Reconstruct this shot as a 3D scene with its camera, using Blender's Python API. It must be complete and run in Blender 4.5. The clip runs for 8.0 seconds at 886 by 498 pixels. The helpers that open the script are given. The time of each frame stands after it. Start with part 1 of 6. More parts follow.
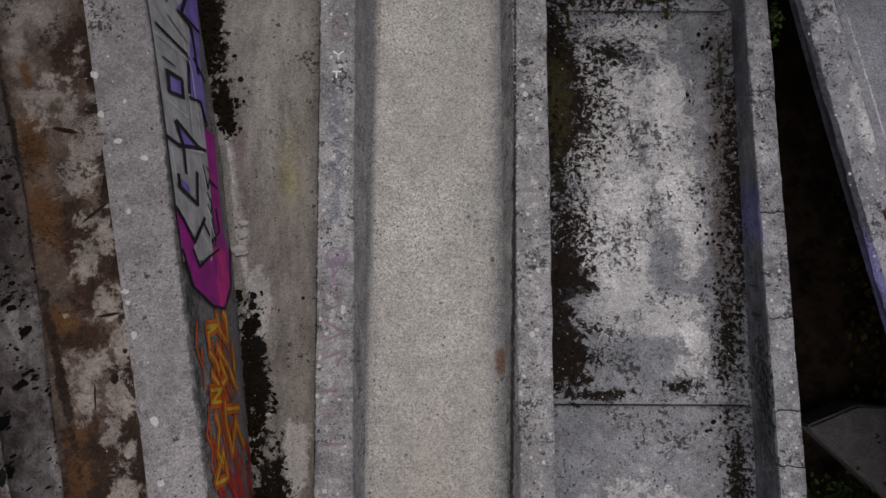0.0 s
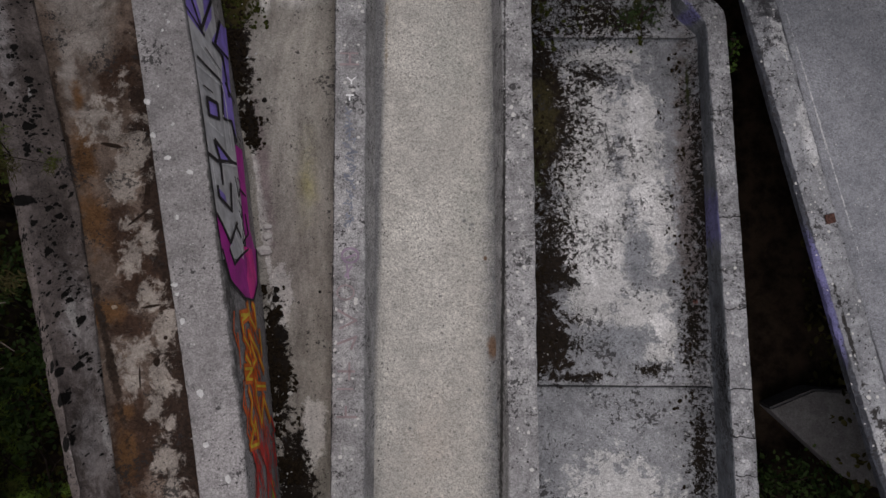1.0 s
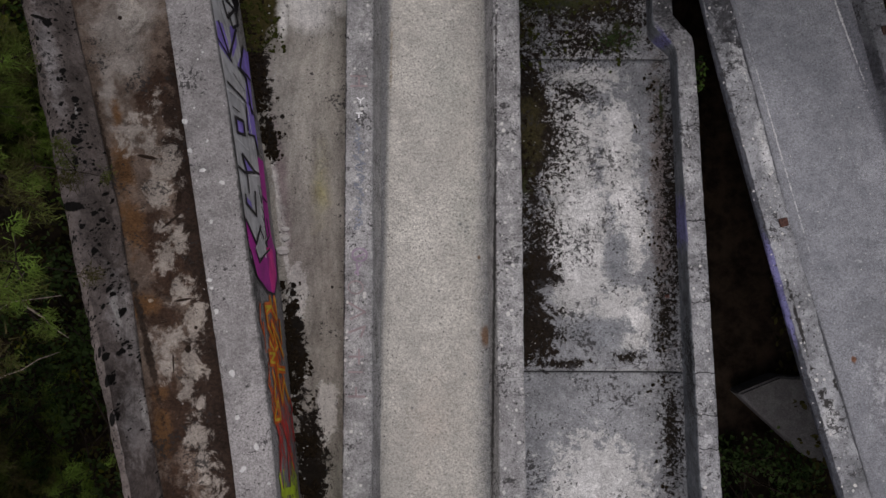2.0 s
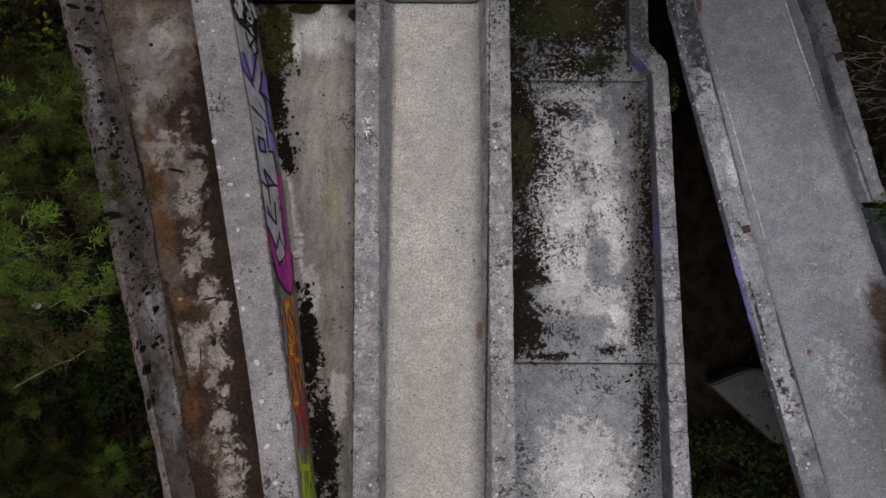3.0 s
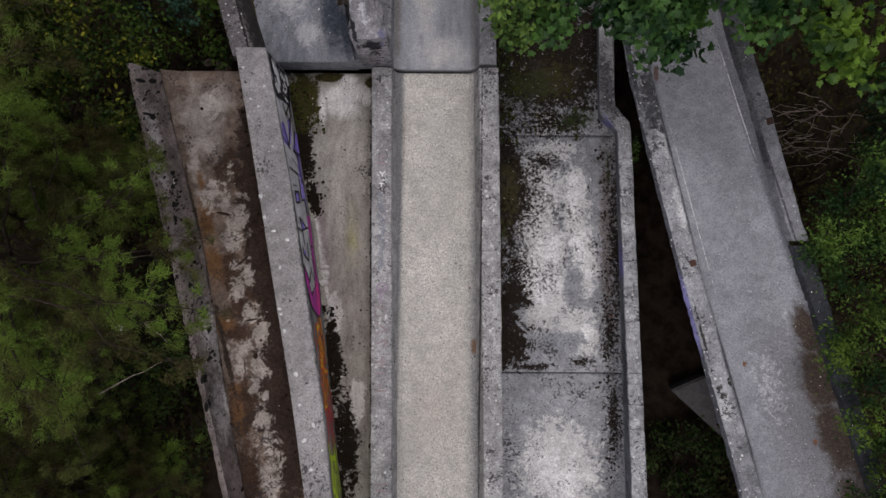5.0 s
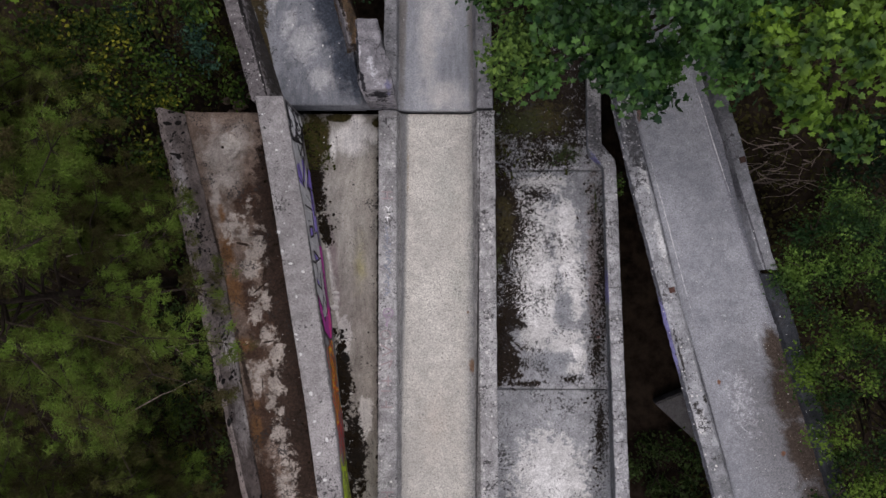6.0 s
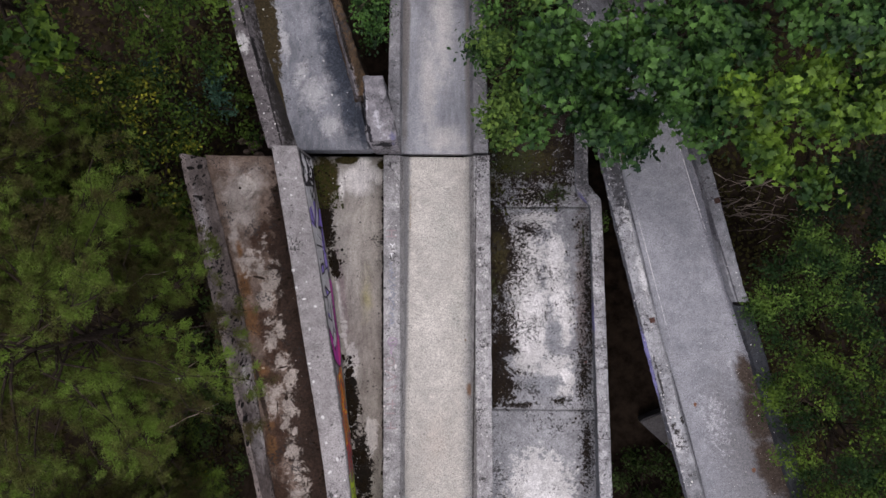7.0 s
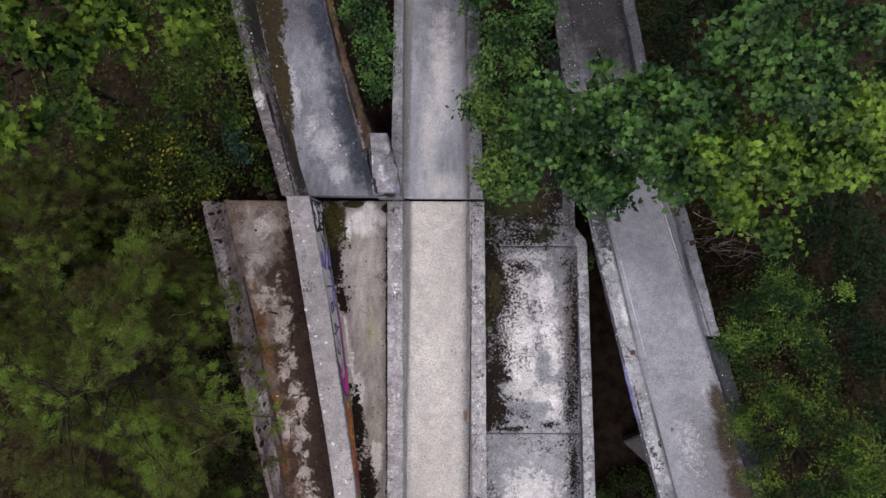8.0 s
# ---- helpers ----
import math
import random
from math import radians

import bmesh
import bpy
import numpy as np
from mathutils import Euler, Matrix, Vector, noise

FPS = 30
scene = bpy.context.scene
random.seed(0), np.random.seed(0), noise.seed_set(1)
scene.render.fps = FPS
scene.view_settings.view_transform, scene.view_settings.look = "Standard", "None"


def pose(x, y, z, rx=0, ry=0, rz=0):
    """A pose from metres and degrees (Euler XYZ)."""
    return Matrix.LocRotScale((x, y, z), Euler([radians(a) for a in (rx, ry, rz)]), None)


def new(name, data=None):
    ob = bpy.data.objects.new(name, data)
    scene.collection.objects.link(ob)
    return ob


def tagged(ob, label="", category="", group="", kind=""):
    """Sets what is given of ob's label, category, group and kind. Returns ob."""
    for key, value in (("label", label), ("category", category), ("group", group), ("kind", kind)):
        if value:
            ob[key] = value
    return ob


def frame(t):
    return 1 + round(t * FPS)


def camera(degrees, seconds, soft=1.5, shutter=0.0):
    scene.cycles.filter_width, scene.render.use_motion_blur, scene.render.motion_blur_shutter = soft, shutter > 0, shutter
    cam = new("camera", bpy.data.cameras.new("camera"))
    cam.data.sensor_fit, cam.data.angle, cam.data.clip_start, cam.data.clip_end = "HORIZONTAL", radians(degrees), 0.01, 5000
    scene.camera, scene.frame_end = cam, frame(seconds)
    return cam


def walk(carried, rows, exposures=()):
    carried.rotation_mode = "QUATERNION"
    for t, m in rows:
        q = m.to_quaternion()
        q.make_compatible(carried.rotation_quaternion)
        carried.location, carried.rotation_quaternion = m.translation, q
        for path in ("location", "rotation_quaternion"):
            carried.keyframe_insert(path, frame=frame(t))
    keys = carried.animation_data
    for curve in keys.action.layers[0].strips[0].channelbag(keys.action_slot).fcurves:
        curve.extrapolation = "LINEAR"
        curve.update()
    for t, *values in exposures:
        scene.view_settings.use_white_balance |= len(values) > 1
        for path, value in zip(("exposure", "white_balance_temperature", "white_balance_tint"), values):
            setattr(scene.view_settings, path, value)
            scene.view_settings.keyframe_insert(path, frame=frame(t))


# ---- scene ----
cam = camera(66.0, 8.0, soft=1.5)
ROLL = 0.24
ROWS = [
    (0.0, 0.000, 0.000, 5.888),
    (0.5, 0.003, 0.003, 6.361),
    (1.0, 0.010, 0.000, 6.830),
    (1.5, 0.019, -0.002, 7.295),
    (3.0, 0.045, 0.056, 8.725),
    (3.5, 0.047, 0.122, 9.202),
    (4.0, 0.044, 0.220, 9.694),
    (4.5, 0.038, 0.361, 10.190),
    (6.0, 0.014, 1.043, 11.740),
    (6.5, 0.015, 1.349, 12.276),
    (7.0, 0.020, 1.694, 12.854),
    (7.5, 0.031, 2.084, 13.450),
    (8.0, 0.044, 2.510, 14.112),
]
walk(cam, [(t, pose(x, y, z, 0, 0, ROLL)) for t, x, y, z in ROWS], exposures=[(0.0, -0.19, 6500, 16), (1.5, -0.06, 6500, 16), (3.0, 0.05, 6500, 16), (4.5, 0.18, 6450, 16), (6.5, 0.52, 6390, 19), (8.0, 0.77, 6350, 20.5)])

# ---- light: an even overcast sky ----
world = bpy.data.worlds.new("overcast_sky")
scene.world = world
world.use_nodes = True
wn, wl = world.node_tree.nodes, world.node_tree.links
wn.clear()
sky = wn.new("ShaderNodeTexSky")
sky.sky_type = "NISHITA"
sky.sun_disc = False
sky.sun_elevation, sky.sun_rotation = radians(58), radians(200)
sky.air_density, sky.dust_density, sky.ozone_density = 1.0, 4.0, 1.0
soft_sky = wn.new("ShaderNodeHueSaturation")
soft_sky.inputs["Saturation"].default_value = 0.35
wbg, wout = wn.new("ShaderNodeBackground"), wn.new("ShaderNodeOutputWorld")
wbg.inputs["Strength"].default_value = 0.092
wl.new(sky.outputs[0], soft_sky.inputs["Color"])
wl.new(soft_sky.outputs[0], wbg.inputs["Color"])
wl.new(wbg.outputs[0], wout.inputs["Surface"])
sun_data = bpy.data.lights.new("sun", "SUN")
sun_data.energy, sun_data.angle, sun_data.color = 0.8, radians(25), (1.0, 0.97, 0.93)
sun = new("sun", sun_data)
sun.matrix_world = pose(0, 0, 30, 32, 0, 160)

# ---- materials ----
SLOPE = 0.1175


def shader(name, rough=0.9, shine=0.2):
    """An empty node material with its node list, link function and Principled shader."""
    mat = bpy.data.materials.new(name)
    mat.use_nodes = True
    nt = mat.node_tree
    bsdf = nt.nodes["Principled BSDF"]
    bsdf.inputs["Roughness"].default_value = rough
    bsdf.inputs["Specular IOR Level"].default_value = shine
    return mat, nt.nodes, nt.links.new, bsdf


def mathn(nodes, link, op, a, b=None, clamp=False):
    n = nodes.new("ShaderNodeMath")
    n.operation, n.use_clamp = op, clamp
    for i, v in enumerate((a, b)):
        if v is None:
            continue
        if isinstance(v, (int, float)):
            n.inputs[i].default_value = v
        else:
            link(v, n.inputs[i])
    return n.outputs[0]


def noisen(nodes, link, pos, scale, detail=5.0, rough=0.6, distort=0.0, stretch=(1, 1, 1)):
    if stretch != (1, 1, 1):
        m = nodes.new("ShaderNodeMapping")
        m.inputs["Scale"].default_value = stretch
        link(pos, m.inputs["Vector"])
        pos = m.outputs[0]
    n = nodes.new("ShaderNodeTexNoise")
    n.inputs["Scale"].default_value, n.inputs["Detail"].default_value = scale, detail
    n.inputs["Roughness"].default_value, n.inputs["Distortion"].default_value = rough, distort
    link(pos, n.inputs["Vector"])
    return n.outputs["Fac"]


def stepn(nodes, link, v, lo, hi):
    n = nodes.new("ShaderNodeMapRange")
    n.interpolation_type = "SMOOTHSTEP"
    n.inputs["From Min"].default_value, n.inputs["From Max"].default_value = lo, hi
    link(v, n.inputs["Value"])
    return n.outputs["Result"]


def mixn(nodes, link, fac, a, b):
    n = nodes.new("ShaderNodeMix")
    n.data_type = "RGBA"
    if isinstance(fac, (int, float)):
        n.inputs["Factor"].default_value = fac
    else:
        link(fac, n.inputs["Factor"])
    for key, v in ((6, a), (7, b)):
        if isinstance(v, tuple):
            n.inputs[key].default_value = (*v, 1)
        else:
            link(v, n.inputs[key])
    return n.outputs[2]


def blobs_mask(nodes, link, pos, blobs):
    """1 in the middle of each patch of the list (x, y, half width, half length, turn), 0 at its rim, less outside."""
    best = None
    for x, y, rx, ry, *turn in blobs:
        m = nodes.new("ShaderNodeMapping")
        m.vector_type = "TEXTURE"
        m.inputs["Location"].default_value = (x, y, 0)
        m.inputs["Rotation"].default_value = (0, 0, radians(turn[0]) if turn else 0)
        m.inputs["Scale"].default_value = (rx, ry, 1e4)
        link(pos, m.inputs["Vector"])
        d = nodes.new("ShaderNodeVectorMath")
        d.operation = "LENGTH"
        link(m.outputs[0], d.inputs[0])
        one = mathn(nodes, link, "SUBTRACT", 1.0, d.outputs["Value"])
        best = one if best is None else mathn(nodes, link, "MAXIMUM", best, one)
    return mathn(nodes, link, "MAXIMUM", best, -1.5)


def concrete(name, light, dark, stains_shade=(), spots=0.0, grain=1.0, pits=0.0, specks=0.0, stretch=(1, 1, 1), rough=0.9, flecks=0.0, blotch=0.5, pit_lines=()):
    """Weathered concrete: two tones, grain, pale droppings and lichen dots, pits, and patches of given shape, some
    wear, some painted shade.
    A patch is (colour, blobs, noise scale, noise strength, low, high, raggedness)."""
    mat, nodes, link, bsdf = shader(name, rough)
    geo = nodes.new("ShaderNodeNewGeometry")
    pos = geo.outputs["Position"]
    axes = nodes.new("ShaderNodeSeparateXYZ")
    link(geo.outputs["Normal"], axes.inputs[0])
    level = stepn(nodes, link, axes.outputs["Z"], 0.5, 0.7)
    big = noisen(nodes, link, pos, 0.9, 6, 0.65, 0.4, stretch)
    mid = noisen(nodes, link, pos, 6.0, 6, 0.7, 0.3, stretch)
    fine = noisen(nodes, link, pos, 70.0, 3, 0.7)
    tone = mathn(nodes, link, "ADD", mathn(nodes, link, "MULTIPLY", big, 0.5), mathn(nodes, link, "MULTIPLY", mid, 0.5))
    col = mixn(nodes, link, stepn(nodes, link, tone, 0.38, 0.62), dark, light)
    height = mathn(nodes, link, "MULTIPLY", fine, 0.35 * grain)
    height = mathn(nodes, link, "ADD", height, mathn(nodes, link, "MULTIPLY", mid, 0.6))
    # Each patch tints the concrete, whether as wear or as painted shade.
    for colour, blobs, scale, strength, lo, hi, *ragged in stains_shade:
        n = noisen(nodes, link, pos, scale, 9, ragged[0] if ragged else 0.70, 0.35)
        n = mathn(nodes, link, "MULTIPLY", mathn(nodes, link, "SUBTRACT", n, 0.5), strength)
        fac = stepn(nodes, link, mathn(nodes, link, "ADD", blobs_mask(nodes, link, pos, blobs), n), lo, hi)
        dirt_shade = mixn(nodes, link, stepn(nodes, link, noisen(nodes, link, pos, 22.0, 4), 0.35, 0.65), tuple(c * (0.6 if max(colour) < 0.15 else 0.86) for c in colour), colour)
        col = mixn(nodes, link, fac, col, dirt_shade)
    grit = noisen(nodes, link, pos, 34.0, 4, 0.75)
    gain = mathn(nodes, link, "ADD", mathn(nodes, link, "MULTIPLY", mathn(nodes, link, "SUBTRACT", fine, 0.5), 1.7 * grain), mathn(nodes, link, "MULTIPLY", mathn(nodes, link, "SUBTRACT", grit, 0.5), 1.2 * grain))
    gain = mathn(nodes, link, "MULTIPLY", gain, mathn(nodes, link, "ADD", mathn(nodes, link, "MULTIPLY", big, 1.3), 0.3))
    cloud = noisen(nodes, link, pos, 2.6, 10, 0.78, 0.5, stretch)
    gain = mathn(nodes, link, "ADD", gain, mathn(nodes, link, "MULTIPLY", mathn(nodes, link, "SUBTRACT", cloud, 0.5), 3.6 * blotch))
    gain = mathn(nodes, link, "MAXIMUM", mathn(nodes, link, "ADD", gain, 1.0), 0.15)
    scaled = nodes.new("ShaderNodeVectorMath")
    scaled.operation = "SCALE"
    link(col, scaled.inputs[0])
    link(gain, scaled.inputs["Scale"])
    col = scaled.outputs[0]
    if flecks:
        n = mathn(nodes, link, "ADD", noisen(nodes, link, pos, 21.0, 5, 0.72), mathn(nodes, link, "MULTIPLY", noisen(nodes, link, pos, 1.9, 5, 0.7), 0.8))
        dot = mathn(nodes, link, "MULTIPLY", stepn(nodes, link, n, 1.12 - 0.14 * flecks, 1.14 - 0.14 * flecks), 0.85)
        col = mixn(nodes, link, dot, col, (0.035, 0.033, 0.033))
    if specks:
        v = nodes.new("ShaderNodeTexVoronoi")
        v.voronoi_dimensions = "2D"
        v.inputs["Scale"].default_value = 13.0
        link(pos, v.inputs["Vector"])
        size = mathn(nodes, link, "MULTIPLY", mathn(nodes, link, "SUBTRACT", noisen(nodes, link, pos, 2.6, 3), 0.42), specks)
        dot = stepn(nodes, link, mathn(nodes, link, "SUBTRACT", size, mathn(nodes, link, "ADD", v.outputs["Distance"], mathn(nodes, link, "MULTIPLY", mathn(nodes, link, "SUBTRACT", noisen(nodes, link, pos, 34.0, 2), 0.5), 0.35))), 0.0, 0.05)
        dot = mathn(nodes, link, "MULTIPLY", dot, level)
        col = mixn(nodes, link, dot, col, (0.03, 0.028, 0.026))
    if pits:
        bend = nodes.new("ShaderNodeTexNoise")
        bend.inputs["Scale"].default_value, bend.inputs["Detail"].default_value = 9.0, 4.0
        link(pos, bend.inputs["Vector"])
        bent = nodes.new("ShaderNodeVectorMath")
        bent.operation = "MULTIPLY_ADD"
        bent.inputs[1].default_value = (0.025, 0.06, 0.05)
        link(bend.outputs["Color"], bent.inputs[0])
        link(pos, bent.inputs[2])
        narrow = nodes.new("ShaderNodeVectorMath")
        narrow.operation = "MULTIPLY"
        narrow.inputs[1].default_value = (2.4, 1.0, 1)
        link(bent.outputs[0], narrow.inputs[0])
        hole = None
        for freq, reach in ((8.0, 1.0), (21.0, 1.2)):
            v = nodes.new("ShaderNodeTexVoronoi")
            v.voronoi_dimensions = "2D"
            v.inputs["Scale"].default_value = freq
            link(narrow.outputs[0], v.inputs["Vector"])
            cell = nodes.new("ShaderNodeSeparateColor")
            link(v.outputs["Color"], cell.inputs[0])
            size = mathn(nodes, link, "MULTIPLY", mathn(nodes, link, "POWER", cell.outputs[0], 7.0), 0.52 * pits * reach)
            size = mathn(nodes, link, "ADD", size, mathn(nodes, link, "MULTIPLY", mathn(nodes, link, "SUBTRACT", noisen(nodes, link, pos, 2.2, 4), 0.64), 1.0))
            if pit_lines:
                line = mathn(nodes, link, "MAXIMUM", blobs_mask(nodes, link, pos, pit_lines), -0.1)
                size = mathn(nodes, link, "ADD", size, mathn(nodes, link, "MULTIPLY", line, 0.30))
            ragged = mathn(nodes, link, "ADD", v.outputs["Distance"], mathn(nodes, link, "MULTIPLY", mathn(nodes, link, "SUBTRACT", noisen(nodes, link, pos, 45.0, 4, 0.7), 0.5), 0.35))
            one = stepn(nodes, link, mathn(nodes, link, "SUBTRACT", size, ragged), 0.0, 0.05)
            hole = one if hole is None else mathn(nodes, link, "MAXIMUM", hole, one)
        col = mixn(nodes, link, hole, col, (0.012, 0.011, 0.010))
        height = mathn(nodes, link, "SUBTRACT", height, mathn(nodes, link, "MULTIPLY", hole, 1.6))
    if spots:
        v = nodes.new("ShaderNodeTexVoronoi")
        v.voronoi_dimensions = "2D"
        v.inputs["Scale"].default_value = 7.5
        link(pos, v.inputs["Vector"])
        size = mathn(nodes, link, "MULTIPLY", mathn(nodes, link, "SUBTRACT", noisen(nodes, link, pos, 5.0, 3), 0.40), spots)
        dot = stepn(nodes, link, mathn(nodes, link, "SUBTRACT", size, mathn(nodes, link, "ADD", v.outputs["Distance"], mathn(nodes, link, "MULTIPLY", mathn(nodes, link, "SUBTRACT", noisen(nodes, link, pos, 40.0, 2), 0.5), 0.30))), 0.0, 0.04)
        dot = mathn(nodes, link, "MULTIPLY", dot, level)
        col = mixn(nodes, link, dot, col, (0.62, 0.61, 0.58))
    link(col, bsdf.inputs["Base Color"])
    bump = nodes.new("ShaderNodeBump")
    bump.inputs["Strength"].default_value, bump.inputs["Distance"].default_value = 0.6, 0.012
    link(height, bump.inputs["Height"])
    link(bump.outputs[0], bsdf.inputs["Normal"])
    return mat


def plain(name, colour, rough=0.8, vary=0.4, scale=8.0, shine=0.1):
    mat, nodes, link, bsdf = shader(name, rough, shine)
    pos = nodes.new("ShaderNodeNewGeometry").outputs["Position"]
    n = noisen(nodes, link, pos, scale, 6, 0.7)
    link(mixn(nodes, link, stepn(nodes, link, n, 0.3, 0.7), tuple(c * (1 - vary) for c in colour), tuple(min(1, c * (1 + vary)) for c in colour)), bsdf.inputs["Base Color"])
    bump = nodes.new("ShaderNodeBump")
    bump.inputs["Strength"].default_value, bump.inputs["Distance"].default_value = 0.5, 0.02
    link(n, bump.inputs["Height"])
    link(bump.outputs[0], bsdf.inputs["Normal"])
    return mat


MOSS = (0.017, 0.012, 0.008)
BROWN = (0.10, 0.055, 0.03)
LIME = (0.55, 0.54, 0.52)
chute_mat = concrete("worn_chute_concrete", (0.56, 0.540, 0.490), (0.43, 0.414, 0.375), stains_shade=[
    # Grey bands darken the floor towards both coved rims.
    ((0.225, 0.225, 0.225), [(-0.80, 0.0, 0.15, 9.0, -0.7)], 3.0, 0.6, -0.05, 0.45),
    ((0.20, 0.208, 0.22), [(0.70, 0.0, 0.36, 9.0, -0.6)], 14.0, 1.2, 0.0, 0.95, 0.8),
    ((0.36, 0.29, 0.20), [(-0.64, 2.4, 0.04, 1.3)], 5.0, 2.2, 0.3, 1.4),
    ((0.36, 0.37, 0.33), [(0.1, 2.2, 0.7, 1.6), (0.3, 0.4, 0.4, 1.4)], 3.0, 1.8, 0.2, 1.8),
    ((0.50, 0.43, 0.36), [(-0.1, -2.0, 0.8, 1.4), (-0.2, -5.0, 0.9, 2.4)], 2.5, 1.6, 0.2, 2.2),
    ((0.20, 0.205, 0.20), [(0.24, 0.31, 0.05, 0.04), (0.33, 0.27, 0.05, 0.03), (0.30, 0.22, 0.03, 0.03), (0.23, -0.18, 0.03, 0.03), (-0.02, -0.51, 0.03, 0.025), (0.30, -1.5, 0.03, 0.03), (-0.33, -1.9, 0.03, 0.02)], 14.0, 1.2, 0.1, 0.9),
    ((0.21, 0.135, 0.09), [(0.545, -1.06, 0.07, 0.17), (0.47, -0.10, 0.025, 0.03)], 9.0, 1.2, 0.0, 0.6)], grain=1.6, specks=0.42, blotch=0.16)
WALL_LIGHT, WALL_DARK = (0.40, 0.395, 0.39), (0.235, 0.23, 0.23)
PAINT_BLUE = (0.15, 0.145, 0.29)
wall_mat = concrete("grey_wall_concrete", WALL_LIGHT, WALL_DARK, stains_shade=[
    (LIME, [(-0.96, 0.0, 0.25, 9.0), (0.82, 0.0, 0.3, 9.0), (4.4, -1.7, 0.5, 0.5)], 9.0, 3.4, 0.9, 1.3, 0.78),
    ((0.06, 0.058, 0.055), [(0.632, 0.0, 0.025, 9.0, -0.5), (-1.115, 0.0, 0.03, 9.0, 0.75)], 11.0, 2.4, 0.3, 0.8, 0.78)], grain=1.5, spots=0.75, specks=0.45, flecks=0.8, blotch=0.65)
painted_wall_mat = concrete("warm_grey_wall_concrete", (0.350, 0.333, 0.328), (0.225, 0.213, 0.21), stains_shade=[
    ((0.12, 0.115, 0.11), [(-2.75, 1.5, 0.05, 2.4, 10.5), (-2.2, -1.5, 0.04, 2.4, 10.5), (-2.05, 0.6, 0.03, 4.0, 9.5)], 8.0, 2.6, 0.2, 0.8, 0.78),
    ((0.16, 0.155, 0.15), [(-2.3, 0.5, 1.0, 4.5, 10)], 4.0, 3.0, 0.9, 2.0)], grain=1.3, spots=0.25, specks=0.4, flecks=0.6, blotch=0.3)
apron_wall_mat = concrete("grey_wall_concrete_with_blue_paint", (0.39, 0.39, 0.395), (0.20, 0.20, 0.205), stains_shade=[
    ((0.56, 0.56, 0.56), [(3.12, -1.0, 0.3, 5.0)], 7.0, 3.4, 0.9, 1.4, 0.78),
    # Foliage shade painted on the wall beyond its kink.
    ((0.10, 0.10, 0.105), [(2.8, 3.4, 0.3, 1.2, 10)], 6.0, 3.2, 0.2, 0.7, 0.78),
    (PAINT_BLUE, [(2.84, 2.72, 0.06, 0.3, 30)], 7.0, 1.6, 0.0, 0.9)], grain=1.4, spots=0.6, specks=0.5, flecks=0.95, blotch=0.8)
# Inner face copy: shade put into a darker slate, plus blue paint.
wall_face_mat = concrete("shaded_slate_wall_face", (0.17, 0.18, 0.195), (0.09, 0.096, 0.105), stains_shade=[
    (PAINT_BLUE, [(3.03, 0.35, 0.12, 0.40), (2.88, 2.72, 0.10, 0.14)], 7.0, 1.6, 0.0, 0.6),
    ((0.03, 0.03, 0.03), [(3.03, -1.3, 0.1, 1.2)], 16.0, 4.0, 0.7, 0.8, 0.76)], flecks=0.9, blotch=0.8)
branch_wall_mat = concrete("grey_wall_concrete_blue_face", (0.335, 0.34, 0.35), (0.175, 0.178, 0.187), stains_shade=[
    ((0.52, 0.52, 0.52), [(3.66, 2.35, 0.16, 0.3, 12), (3.5, 3.1, 0.12, 0.2, 12), (3.9, 1.2, 0.10, 0.6, 12), (4.5, -1.95, 0.16, 0.3, 13)], 9.0, 2.6, 0.1, 0.6, 0.78),
    # Upper end darkened: tree shade put into the colour.
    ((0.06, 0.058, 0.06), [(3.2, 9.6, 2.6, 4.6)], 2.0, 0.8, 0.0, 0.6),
    # Dark strips on the outer edge paint in the shade of that face.
    ((0.07, 0.073, 0.085), [(3.655, 1.05, 0.04, 2.3, 12.7), (4.37, -2.0, 0.04, 1.9, 13.5), (3.0, 4.6, 0.06, 2.2, 10)], 8.0, 1.8, -0.1, 0.3, 0.76),
    # Mottled foliage shade painted on the wall top.
    ((0.085, 0.085, 0.09), [(3.45, 3.1, 0.35, 1.3, 11)], 8.0, 4.0, 0.35, 0.75, 0.78),
    (PAINT_BLUE, [(3.99, -0.45, 0.06, 0.9, 13)], 5.0, 1.0, 0.1, 0.5),
    ((0.045, 0.042, 0.04), [(4.44, -1.75, 0.16, 0.30, 13), (4.60, -1.55, 0.12, 0.15, 13), (4.2, -0.9, 0.05, 1.6, 13)], 9.0, 2.6, 0.55, 0.8)], spots=0.6, specks=0.6, flecks=0.75, blotch=0.8)
